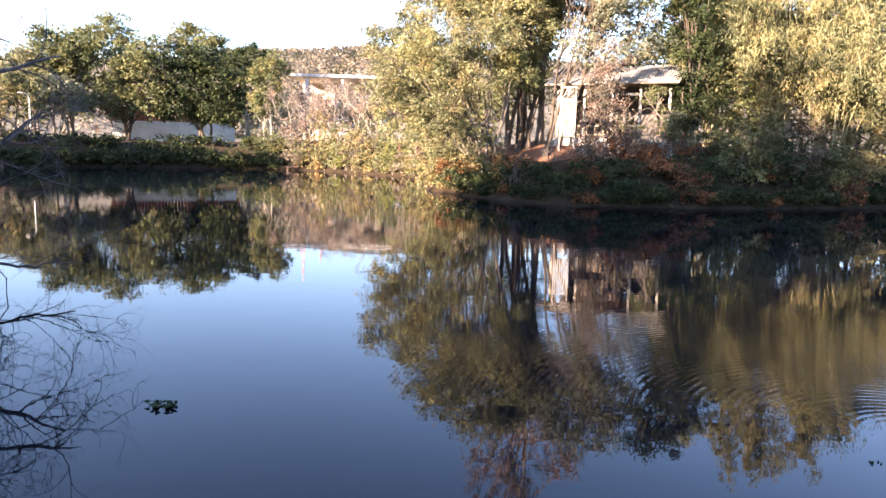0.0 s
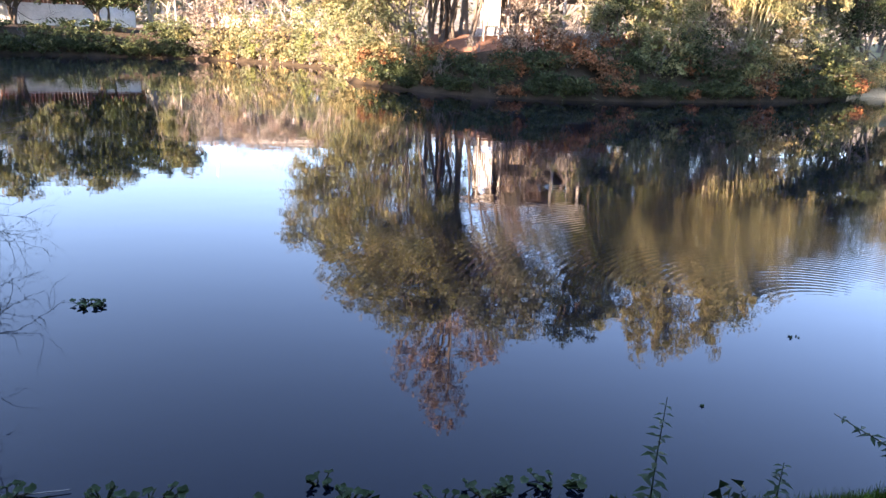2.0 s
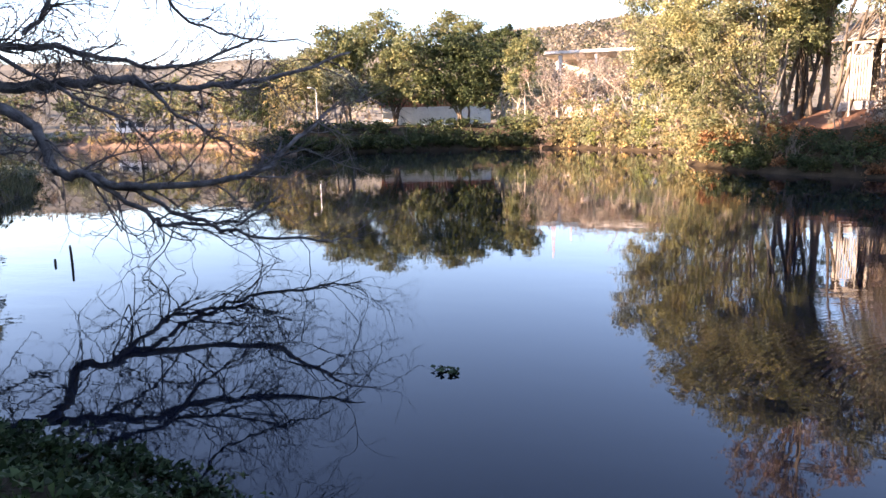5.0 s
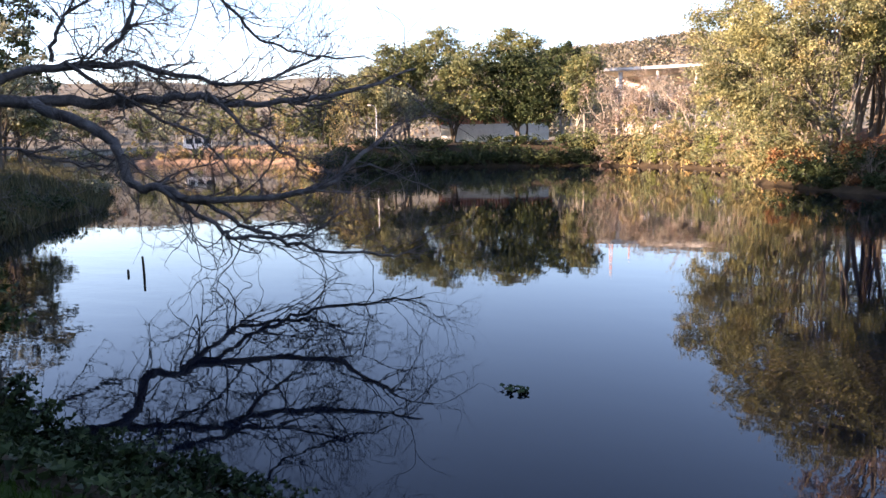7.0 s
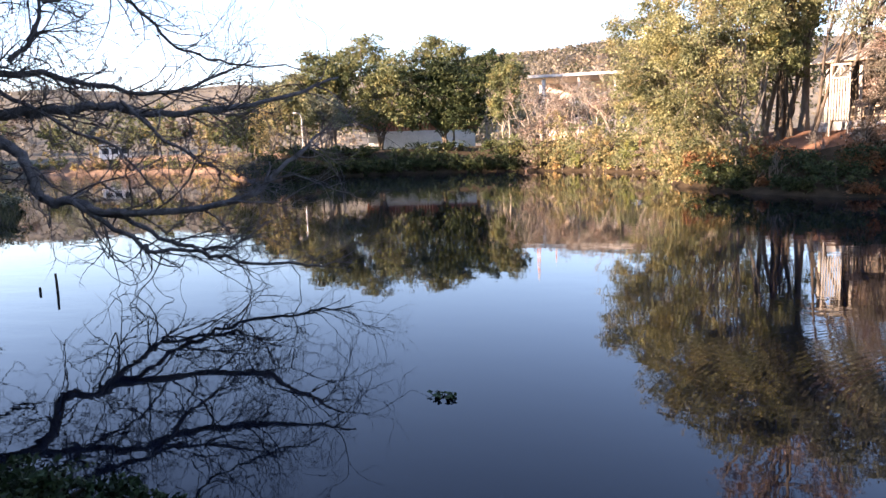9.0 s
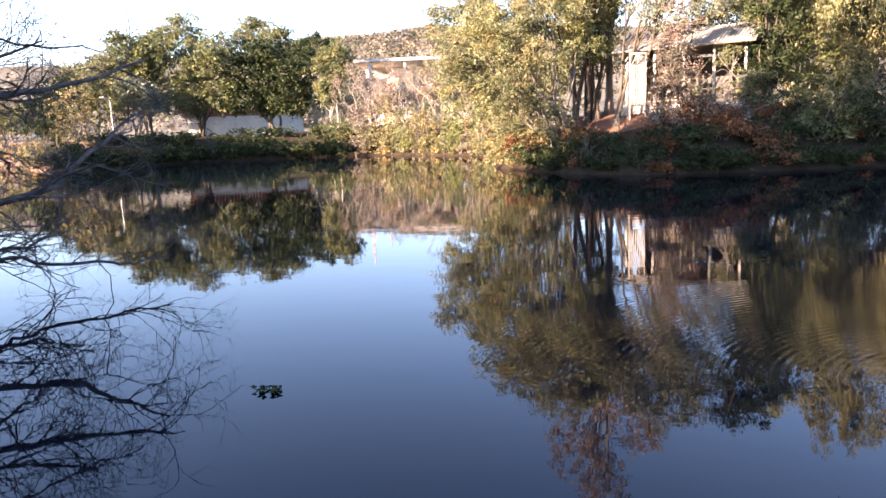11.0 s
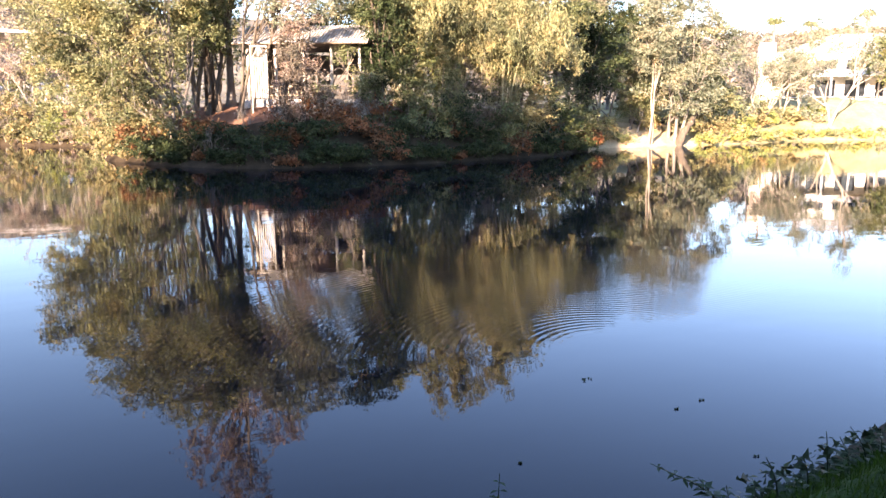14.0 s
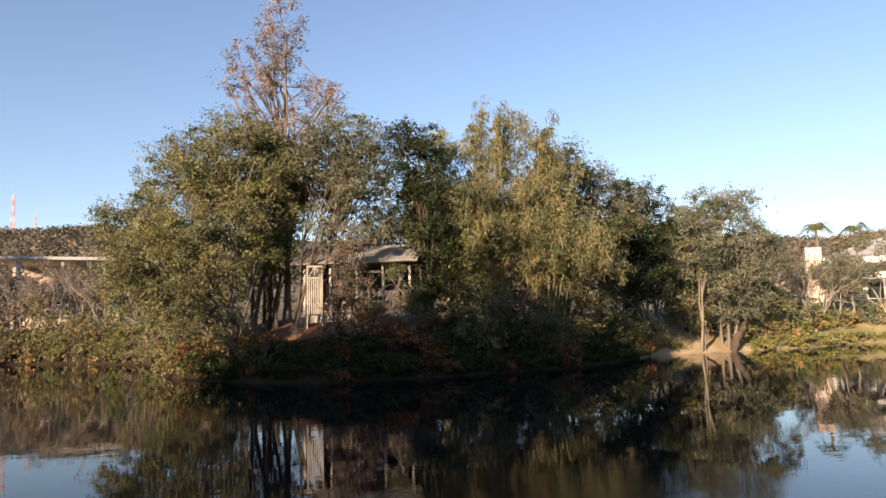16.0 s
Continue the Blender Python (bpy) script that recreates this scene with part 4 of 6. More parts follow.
# bushes along the wooded point
BUSHES = [
    (12.6, 43.4, 1.0, 0.9, 1.7, LEAF_BROWN, "dry feathery brown bush before the pavilion"), (15.4, 44.0, 1.2, 1.0, 2.0, LEAF_BROWN, "dry brown bush before the pavilion"),
    (2.4, 49.6, 1.9, 1.6, 4.4, LEAF_OLIVE, "tall olive bush at the tip of the point"), (1.2, 53.2, 1.8, 1.6, 4.6, LEAF_YELLOW, "tall sunlit bush at the tip of the point"),
    (4.4, 46.2, 1.6, 1.3, 3.0, LEAF_OLIVE, "olive bush below the broad tree"), (36.2, 49.4, 1.6, 1.4, 4.2, LEAF_OLIVE, "sunlit olive bush before the dark trees"), (37.0, 48.9, 1.2, 1.0, 1.6, LEAF_GREEN, "green bush at the water before the dark trees"), (38.6, 50.3, 1.3, 1.1, 2.0, LEAF_YELLOW, "sunlit yellowish bush at the water"), (40.2, 51.0, 1.3, 1.1, 1.7, LEAF_OLIVE, "sunlit olive bush at the water"), (41.6, 50.6, 1.1, 0.9, 0.9, LEAF_GREEN, "low green bush by the sandy shore"), (32.8, 47.4, 1.4, 1.2, 4.0, LEAF_GREEN, "green bush before the dark trees"),
    (1.6, 50.8, 1.6, 1.5, 2.2, LEAF_OLIVE, "olive bush at the tip of the point"), (3.2, 48.2, 1.5, 1.4, 1.7, LEAF_YELLOW, "yellowish bush leaning over the water"),
    (1.3, 56, 1.8, 2, 3.4, LEAF_YELLOW, "sunlit yellow-green shore bush"), (1.5, 62, 2.0, 2.4, 4.2, LEAF_OLIVE, "sunlit olive shore bush"),
    # the near-black bushes from here carry the bank's shade in their leaf colour
    (5.0, 44.2, 1.6, 1.3, 1.1, LEAF_DARK_SHADE, "bush with the bank's shade put into its leaf colour"), (7.6, 41.8, 1.9, 1.4, 1.0, LEAF_DARK_SHADE, "bush with the bank's shade put into its leaf colour"),
    (10.4, 41.2, 2.0, 1.5, 1.0, LEAF_DARK_SHADE, "bush with the bank's shade put into its leaf colour"), (13.2, 41.4, 2.0, 1.5, 1.1, LEAF_RUST, "rust-brown dry bush on the bank"),
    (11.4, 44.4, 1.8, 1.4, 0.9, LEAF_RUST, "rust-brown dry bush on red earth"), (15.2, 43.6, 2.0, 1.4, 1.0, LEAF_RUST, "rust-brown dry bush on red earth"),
    (15.8, 41.2, 1.9, 1.4, 1.4, LEAF_DARK_SHADE, "bush hanging to the water, leaves darkened as shade"), (18.6, 41.6, 2.2, 1.6, 3.2, LEAF_GREEN, "green bush hanging to the water"),
    (21.6, 42.2, 2.2, 1.6, 3.0, LEAF_DARK_SHADE, "bush hanging to the water, leaves darkened as shade"), (24.6, 43.0, 2.3, 1.7, 3.0, LEAF_GREEN, "green bush hanging to the water"),
    (28.0, 44.4, 2.1, 1.7, 5.2, LEAF_YELLOW, "ochre-yellow leafy bush above the shade"), (31.2, 46.2, 2.3, 1.8, 2.8, LEAF_DARK_SHADE, "bush hanging to the water, leaves darkened as shade"),
    (34.2, 48.0, 2.0, 1.6, 3.0, LEAF_GREEN, "green bush on the shaded bank"), (38.0, 51.6, 1.7, 1.5, 3.6, LEAF_OLIVE, "sunlit olive bush near the slim trunks"),
    (40.2, 52.0, 1.5, 1.4, 2.4, LEAF_YELLOW, "yellowish bush near the slim trunks"), (46.4, 52.8, 1.6, 1.4, 2.6, LEAF_YELLOW, "dry brown bush by the sandy shore"),
    (49.6, 52.0, 2.0, 1.6, 3.0, LEAF_OLIVE, "sunlit olive bush by the shore"), (52.6, 52.6, 1.8, 1.5, 2.6, LEAF_YELLOW, "sunlit yellowish bush by the shore"),
    (13.2, 43.0, 1.2, 1.0, 0.8, LEAF_RUST, "rust-brown dry bush before the pavilion"), (16.2, 43.6, 1.6, 1.3, 2.8, LEAF_GREEN, "green bush before the pavilion"), (10.2, 43.2, 1.0, 0.9, 1.1, LEAF_BROWN, "dry brown bush below the gate"),
    (2.6, 47.6, 1.5, 1.2, 1.3, LEAF_OLIVE, "olive bush drooping to the water at the point"), (3.6, 45.6, 1.4, 1.1, 1.0, LEAF_DARK_SHADE, "bush at the water under the broad tree, leaves darkened as shade"), (1.7, 48.6, 1.2, 1.0, 1.8, LEAF_YELLOW, "sunlit bush drooping to the water at the point"),
    (20.2, 44.6, 2.0, 1.6, 4.6, LEAF_OLIVE, "olive bush under the bamboo"), (23.6, 44.6, 1.8, 1.5, 5.2, LEAF_BROWN, "dry brown-leaved bush under the bamboo"),
    (20.0, 44.8, 1.0, 0.9, 7.8, LEAF_BRIGHT, "bright yellow-green climber over the bamboo"),
    (26.6, 42.7, 1.2, 1.0, 5.0, LEAF_YELLOW, "ochre-gold leafy bush over the shaded water"), (20.4, 43.2, 1.8, 1.4, 5.6, LEAF_BAMBOO, "golden-green bush under the bamboo"),
    (22.9, 43.2, 1.7, 1.3, 4.6, LEAF_BROWN, "dry brown bush under the bamboo"), (18.2, 43.4, 1.5, 1.2, 5.0, LEAF_GREEN, "green bush beside the pavilion's slope"),
    (25.0, 43.4, 1.6, 1.3, 4.2, LEAF_BAMBOO, "golden-green bush under the bamboo"), (30.4, 45.6, 1.6, 1.3, 4.6, LEAF_OLIVE, "sunlit olive bush before the dark trees"),
]
for k, (x, y, sx, sy, sz, leaf, label) in enumerate(BUSHES):
    shrub("bush", label, g(x, y), (sx, sy, sz), leaf, R(100 + k), int(14 + sx * sy * sz * 1.6), 0.55, 70, 0.21, "bushes on the wooded point")

rs = R(150)
# rows of bushes at the foot; the dark leaf colour paints in its shade
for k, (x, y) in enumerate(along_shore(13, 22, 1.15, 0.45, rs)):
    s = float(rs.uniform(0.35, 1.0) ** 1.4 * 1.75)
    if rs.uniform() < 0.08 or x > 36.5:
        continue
    shrub("bush", "rust-brown bush hanging over the shaded water's edge" if k % 5 == 2 else "bush hanging over the water's edge, leaves darkened as shade", g(x, y), (s, s * 0.9, float(rs.uniform(0.4, 1.3)) * s), LEAF_RUST if k % 5 == 2 else LEAF_DARK_SHADE, R(700 + k), int(10 + 12 * s), 0.4, 52, 0.2, "bushes hanging over the water", bark=BARK_DARK)
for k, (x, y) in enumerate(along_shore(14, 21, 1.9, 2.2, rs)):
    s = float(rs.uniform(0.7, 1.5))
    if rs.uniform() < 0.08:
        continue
    leaf = (LEAF_DARK_SHADE, LEAF_RUST, LEAF_DARK_SHADE)[k % 3] if x > 17 else (LEAF_RUST, LEAF_DARK_SHADE, LEAF_RUST)[k % 3]
    shrub("bush", "scrubby bush on the slope, leaves darkened as shade" if leaf is not LEAF_RUST else "rust-brown dry bush on the slope", g(x, y), (s, s * 0.9, s * float(rs.uniform(0.6, 1.1))), leaf, R(760 + k), int(10 + 14 * s), 0.38, 52, 0.18, "scrub on the slope", bark=BARK_DARK)
for k in range(16):
    x = float(rs.uniform(5, 24))
    y = 41.5 + abs(x - 12) * 0.12 + float(rs.uniform(0, 3))
    bare_tree("dead_shrub", "leafless twiggy shrub on the shaded slope", g(x, y), float(rs.uniform(1.6, 3.2)), 0.03, R(930 + k), BARK_GREY, 3, 3, 0.6, "leafless shrubs on the slope", 3)
for k, (x, h, leaf, w) in enumerate([(3, 9, LEAF_OLIVE, "olive"), (8, 10, LEAF_GREEN, "green"), (20, 11, LEAF_DARK_SHADE, "dark green"), (24.5, 11, LEAF_GREEN, "green"), (29, 11, LEAF_DARK_SHADE, "dark green"), (33.5, 11, LEAF_GREEN, "green"), (38.5, 12, LEAF_GREY, "grey-green"), (44, 12, LEAF_DARK_SHADE, "dark green"), (50, 10, LEAF_GREEN, "green")]):
    tree("broad_tree", f"{w} tree at the back of the wooded point", "tree", g(x, 60 if x < 45 else 58), [(0, 0, h * 0.66, h * 0.32, h * 0.3, h * 0.3), (h * 0.2, 0, h * 0.4, h * 0.28, h * 0.25, h * 0.25), (-h * 0.2, 0, h * 0.42, h * 0.26, h * 0.25, h * 0.25)], leaf, BARK_DARK, R(790 + k), 80, 1.1, 50, 0.36, 2, 0.18, "trees at the back of the point", limbs=9, full=1.1)

# ---- far shore, beyond the point ----
for k, (x, y) in enumerate(along_shore(22, 29, 1.6, 0.3, rs)):
    leaf = (LEAF_YELLOW, LEAF_OLIVE, LEAF_BROWN, LEAF_BRIGHT, LEAF_OLIVE, LEAF_BAMBOO)[k % 6]
    shrub("bush", "sunlit yellow-green bush at the far water's edge", g(x, y), (1.7, 1.4, float(rs.uniform(2.0, 3.8))), leaf, R(810 + k), 34, 0.5, 60, 0.22, "bushes at the far water's edge")
# these two rows put the far bank's shadow into dark leaf colour
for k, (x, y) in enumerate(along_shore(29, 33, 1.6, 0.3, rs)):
    shrub("bush", "bush at the far water's edge, leaves darkened as shade", g(x, y), (float(rs.uniform(1.0, 1.8)), 1.2, float(rs.uniform(1.2, 2.6))), LEAF_DARK_SHADE, R(850 + k), 30, 0.6, 50, 0.28, "dark bushes at the far water's edge", bark=BARK_DARK)
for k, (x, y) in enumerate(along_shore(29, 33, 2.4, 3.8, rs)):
    shrub("bush", "low bush on the steep far bank, leaves darkened as shade", g(x, y), (float(rs.uniform(1.2, 2.2)), 1.3, float(rs.uniform(0.4, 0.9))), LEAF_DARK_SHADE, R(865 + k), 22, 0.55, 44, 0.28, "low dark bushes on the far bank", bark=BARK_DARK)
for k, (x, y) in enumerate(along_shore(33, 36, 1.7, 0.4, rs)):
    shrub("bush", "yellowish bush at the mouth of the lake's arm", g(x, y), (1.7, 1.4, float(rs.uniform(1.6, 3.0))), (LEAF_YELLOW, LEAF_BROWN, LEAF_OLIVE)[k % 3], R(880 + k), 30, 0.6, 50, 0.28, "bushes at the mouth of the arm")

FAR_BUSHES = [
    (0.2, 72.5, 2.4, 2.2, 4.6, LEAF_YELLOW), (-3.0, 76.6, 2.4, 2.2, 5.0, LEAF_OLIVE), (-6.2, 80.0, 2.4, 2.2, 4.2, LEAF_YELLOW), (-9.4, 83.2, 2.4, 2.2, 4.6, LEAF_OLIVE), (-12.6, 86, 2.4, 2.2, 5.2, LEAF_YELLOW),
    (-15.6, 88, 2.2, 2.0, 4.6, LEAF_BROWN), (-18.6, 88.4, 2.0, 1.8, 3.0, LEAF_GREEN), (2.4, 78, 2.8, 2.4, 7.0, LEAF_OLIVE), (-1.4, 84, 3.0, 2.6, 7.2, LEAF_BROWN), (-6.0, 88, 3.0, 2.6, 6.2, LEAF_OLIVE), (-11, 92, 3.0, 2.6, 6.4, LEAF_BROWN),
]
for k, (x, y, sx, sy, sz, leaf) in enumerate(FAR_BUSHES):
    shrub("bush", {LEAF_YELLOW: "sunlit yellow-green bush on the far shore", LEAF_OLIVE: "olive bush on the far shore", LEAF_BROWN: "dry brownish bush on the far shore", LEAF_GREEN: "green bush on the far shore"}[leaf],
          g(x, y), (sx, sy, sz), leaf, R(200 + k), 46, 0.7, 66, 0.25, "bushes on the far shore")
# more shade-coloured bushes, which keep the steep bank dark
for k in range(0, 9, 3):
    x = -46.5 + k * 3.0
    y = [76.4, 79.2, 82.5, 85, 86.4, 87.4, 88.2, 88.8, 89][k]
    shrub("bush", "bush on the steep far bank, leaves darkened as shade", g(x, y - 1.0), (2.2, 1.4, 0.35 + 0.2 * (k % 3)), LEAF_DARK_SHADE, R(230 + k), 34, 0.7, 60, 0.3, "dark bushes on the far bank", bark=BARK_DARK)
shrub("bush", "bright yellow leafy bush on the far bank", g(-46.6, 78.0), (2.4, 2.2, 6.6), LEAF_YELLOW, R(251), 50, 0.8, 60, 0.32)
tree("round_tree", "dense green round-crowned tree on the far bank", "tree", g(-40.5, 100), [(-2.4, 0, 9.4, 5.0, 4, 4.0), (2.4, 0, 9.4, 4.8, 4, 4.0), (-1.5, -1, 5.0, 5.0, 3.4, 1.9), (3.5, -1, 5.4, 4.4, 3.4, 1.9)], LEAF_GREEN, BARK_DARK, R(30), 200, 1.2, 60, 0.4, 3, 0.26, "round trees on the far bank", limbs=12, full=2.1)
tree("round_tree", "dense dark round-crowned tree before the white house", "tree", g(-30.6, 100.5), [(-2.0, 0, 8.6, 4.8, 4, 3.8), (2.4, 0, 8.0, 4.4, 4, 3.6), (-2.6, -1, 4.8, 5.0, 3.4, 2.1), (2.6, -1, 4.4, 4.4, 3.4, 2.2)], LEAF_DARK_SHADE, BARK_DARK, R(31), 210, 1.2, 60, 0.4, 4, 0.24, "round trees on the far bank", limbs=12, full=2.1)
tree("round_tree", "green round-crowned tree among taller trunks", "tree", g(-48.5, 98), [(0, 0, 10.6, 3.8, 3.6, 3.6), (-3, 0, 8.6, 3.4, 3, 3.2), (2.4, 0, 11.6, 3.2, 3, 2.6)], LEAF_GREEN, BARK_GREY, R(32), 150, 1.1, 60, 0.4, 3, 0.22, "round trees on the far bank", limbs=12)
tree("tall_tree", "tall open-crowned tree above the far bank", "tree", g(-47.5, 112), [(0, 0, 16.6, 3.0, 2.8, 2.0), (-3.4, 0, 14.6, 2.6, 2.4, 1.8), (2.4, 0, 14.2, 2.6, 2.2, 1.6)], LEAF_GREEN, BARK_GREY, R(33), 85, 1.0, 60, 0.36, 2, 0.25, limbs=16)
tree("tall_tree", "tall grey-green tree behind the round trees", "tree", g(-37.5, 116), [(0, 0, 15.6, 3.2, 3, 2.4), (3.6, 0, 14.6, 2.8, 2.6, 2.0)], LEAF_GREEN, BARK_GREY, R(34), 85, 1.1, 60, 0.38, 2, 0.25, limbs=14)
tree("tall_tree", "dark-topped tree with pale trunk on the far bank", "tree", g(-26.8, 112), [(0, 0, 12.6, 3.4, 3, 2.2), (-2.0, 0, 11.2, 2.6, 2.4, 1.8), (2.8, 0, 11.4, 2.2, 2.2, 1.6)], LEAF_DARK_SHADE, BARK_PALE, R(35), 90, 1.0, 60, 0.36, 3, 0.2, limbs=16)
tree("slim_tree", "bright green slim tree at the water's edge", "tree", g(-20.6, 97), [(0, 0, 8.2, 2.3, 2.2, 2.6), (-0.6, 0, 4.8, 1.9, 1.9, 1.8), (0.8, -0.5, 10.0, 1.6, 1.6, 1.6)], LEAF_GREEN, BARK_PALE, R(36), 100, 0.85, 65, 0.32, 2, 0.16, limbs=10)
bare_tree("bare_tree", "pale leafless tree with many fine branches", g(-8.0, 88.0), 10.0, 0.13, R(37), BARK_PALE, 5, 3, 0.6, "bare trees on the far shore", 2)
bare_tree("bare_tree", "pale leafless tree on the far shore", g(-14.5, 93.0), 9.0, 0.12, R(38), BARK_PALE, 5, 3, 0.6, "bare trees on the far shore", 2)
bare_tree("bare_tree", "pale leafless tree on the far shore", g(-2.5, 92.0), 8.5, 0.11, R(39), BARK_PALE, 5, 3, 0.6, "bare trees on the far shore", 2)
for k, (x, y, h) in enumerate([(-5.5, 84, 7.5), (-10.5, 88.5, 8), (-1.5, 80.5, 7), (-17, 92, 8.5)]):
    bare_tree("bare_tree", "pinkish-grey leafless tree on the far shore", g(x, y), h, 0.1, R(950 + k), BARK_PALE, 5, 3, 0.65, "bare trees on the far shore", 2, LEAF_BROWN)
for k, (x, y, h) in enumerate([(-46.2, 93, 8), (-49.6, 92, 9), (-52, 97, 11), (-55, 101, 12), (-50, 103, 13), (-57.5, 98, 10), (-60, 104, 12)]):
    tree("slim_tree", "slim brown-trunked tree with a thin olive crown", "tree", g(x, y), [(0, 0, h * 0.78, 2.4, 2.2, h * 0.2), (1.2, 0, h * 0.55, 2.0, 2.0, h * 0.15)], LEAF_OLIVE if k % 2 else LEAF_GREY, BARK_GREY, R(40 + k), 60, 0.95, 60, 0.36, 2, 0.15, "slim trees on the far bank", limbs=10)

for k, (x, y, h, leaf, w) in enumerate([(-17, 108, 9.5, LEAF_BROWN, "dry brown"), (-11, 112, 10, LEAF_GREY, "grey-green"), (-5, 108, 9, LEAF_BROWN, "dry brown"), (1, 104, 9.5, LEAF_GREY, "grey-green"), (5, 98, 10, LEAF_BROWN, "dry brown"), (-14, 100, 7, LEAF_BROWN, "dry brown"), (-19, 116, 10, LEAF_BROWN, "dry brown"), (-8, 102, 8, LEAF_BROWN, "dry brown"), (-2, 114, 10, LEAF_OLIVE, "olive"), (-12, 118, 10.5, LEAF_BROWN, "dry brown"), (-22, 120, 11.5, LEAF_GREY, "grey-green"), (-29.5, 121, 12, LEAF_OLIVE, "olive"), (-24.5, 117, 10.5, LEAF_GREY, "grey-green"), (-18, 124, 11, LEAF_GREEN, "green")]):
    tree("thin_crowned_tree", f"{w} thin-crowned tree before the slab building", "tree", g(x, y), [(0, 0, h * 0.62, 2.6, 2.4, h * 0.24), (1.4, 0, h * 0.4, 2.2, 2.0, h * 0.2)], leaf, BARK_PALE, R(900 + k), 42, 0.8, 34, 0.32, 3, 0.1, "thin trees before the slab building", limbs=24, full=1.0)
tree("dark_tree", "dark tree at the mouth of the lake's arm", "tree", g(-53, 86), [(0, 0, 5.6, 2.8, 2.6, 2.6), (-2, 0, 3.6, 2.4, 2.2, 2.2)], LEAF_DARK_SHADE, BARK_DARK, R(910), 80, 0.9, 60, 0.34, 2, 0.15, limbs=8, full=1.0)
tree("dark_tree", "dark tree at the mouth of the lake's arm", "tree", g(-58, 90), [(0, 0, 5.2, 2.8, 2.6, 2.6), (2, 0, 3.4, 2.4, 2.2, 2.0)], LEAF_DARK_SHADE, BARK_DARK, R(911), 70, 0.9, 60, 0.34, 2, 0.15, limbs=8, full=1.0)

# bushes and small trees round the left arm of the lake
ra = R(640)
for k, (x, y) in enumerate(along_shore(35, 40, 3.0, 1.2, ra)):
    leaf, w = ((LEAF_YELLOW, "yellowish"), (LEAF_OLIVE, "olive"), (LEAF_BROWN, "dry brown"), (LEAF_GREEN, "green"), (LEAF_OLIVE, "olive"))[int(ra.integers(5))]
    shrub("bush", f"{w} bush on the bank of the lake's arm", g(x, y), (float(ra.uniform(1.6, 2.8)), 1.8, float(ra.uniform(0.8, 3.6))), leaf, R(2000 + k), 26, 0.6, 34, 0.42, "bushes round the lake's arm")
for k, (x, y) in enumerate(along_shore(35, 40, 5.0, 8.0, ra)):
    leaf, w = ((LEAF_OLIVE, "olive"), (LEAF_YELLOW, "yellow-leaved"), (LEAF_GREEN, "green"), (LEAF_GREY, "grey-green"))[int(ra.integers(4))]
    h = float(ra.uniform(6, 10.5))
    tree("far_tree", f"{w} tree behind the bank of the lake's arm", "tree", g(x, y), [(0, 0, h * 0.66, h * 0.32, h * 0.3, h * 0.3), (h * 0.16, -0.5, h * 0.42, h * 0.26, h * 0.2, h * 0.22), (-h * 0.16, 0, h * 0.36, h * 0.24, h * 0.2, h * 0.2)], leaf, BARK_GREY, R(2100 + k), 46, 0.8, 30, 0.5, 3, 0.12, "trees round the lake's arm", limbs=8, full=1.0)

# tree line beyond the left arm of the lake
kinds = [("olive", LEAF_OLIVE), ("green", LEAF_GREEN), ("dry brown", LEAF_BROWN), ("grey-green", LEAF_GREY)]
rt = R(60)
model = {}
for nm, leaf in kinds:
    model[nm] = []
for k in range(44):
    b = -100 + 66 * (k + rt.uniform(-0.3, 0.3)) / 43
    dist = rt.uniform(118, 165) if b > -62 else rt.uniform(70, 120)
    x, y = dist * math.sin(radians(b)), dist * math.cos(radians(b))
    if shore_distance(np.array([(x, y)]))[0] < 6:
        dist += 45
        x, y = dist * math.sin(radians(b)), dist * math.cos(radians(b))
    nm, leaf = kinds[int(rt.integers(4))]
    h = rt.uniform(8, 13)
    label = f"{nm} tree in the line beyond the lake's arm"
    if len(model[nm]) < 2:
        t = tree("far_tree", label, "tree", g(x, y), [(0, 0, h * 0.62, h * 0.33, h * 0.33, h * 0.34), (h * 0.2, 0, h * 0.45, h * 0.26, h * 0.26, h * 0.25), (-h * 0.2, 0, h * 0.5, h * 0.24, h * 0.24, h * 0.22)], leaf, BARK_GREY, R(300 + k), 52, h * 0.1, 34, 0.6, 2, 0.18, "trees beyond the lake's arm", limbs=8, full=0.9)
        model[nm].append(t)
    else:
        copy_thing(model[nm][k % 2], Matrix.Translation(g(x, y)) @ Matrix.Rotation(rt.uniform(0, 6.28), 4, "Z"))

# brush on the hills
rh = R(70)
hb, hr = np.radians(np.concatenate([rh.uniform(-16, 4, 3600), rh.uniform(44, 64, 2600), rh.uniform(-75, 75, 1800)])), rh.uniform(190, 470, 8000)
hp = np.stack([hr * np.sin(hb), hr * np.cos(hb)], 1)
hc = np.column_stack([hp, ground_height(hp) + 1.2])
lv, lf = leaf_blades(clump_points(hc, 2.7, 11, rh, 0.9), 1.5, rh)
tagged(new("hill_woods", mesh_from("hill_woods", lv, lf, leaf_material("leaf_hill", (0.075, 0.07, 0.05), (0.15, 0.132, 0.098), (0.225, 0.195, 0.15), 0.15, 0.02))), "dry brownish woods covering the distant hills", "woods", kind="stuff")
lv, lf = leaf_blades(clump_points(hc[::30] + [0, 0, 0.6], 2.6, 40, rh, 0.9), 1.0, rh)
tagged(new("hill_trees", mesh_from("hill_trees", lv, lf, LEAF_DARK_SHADE)), "scattered dark trees on the distant hills", "woods", kind="stuff")

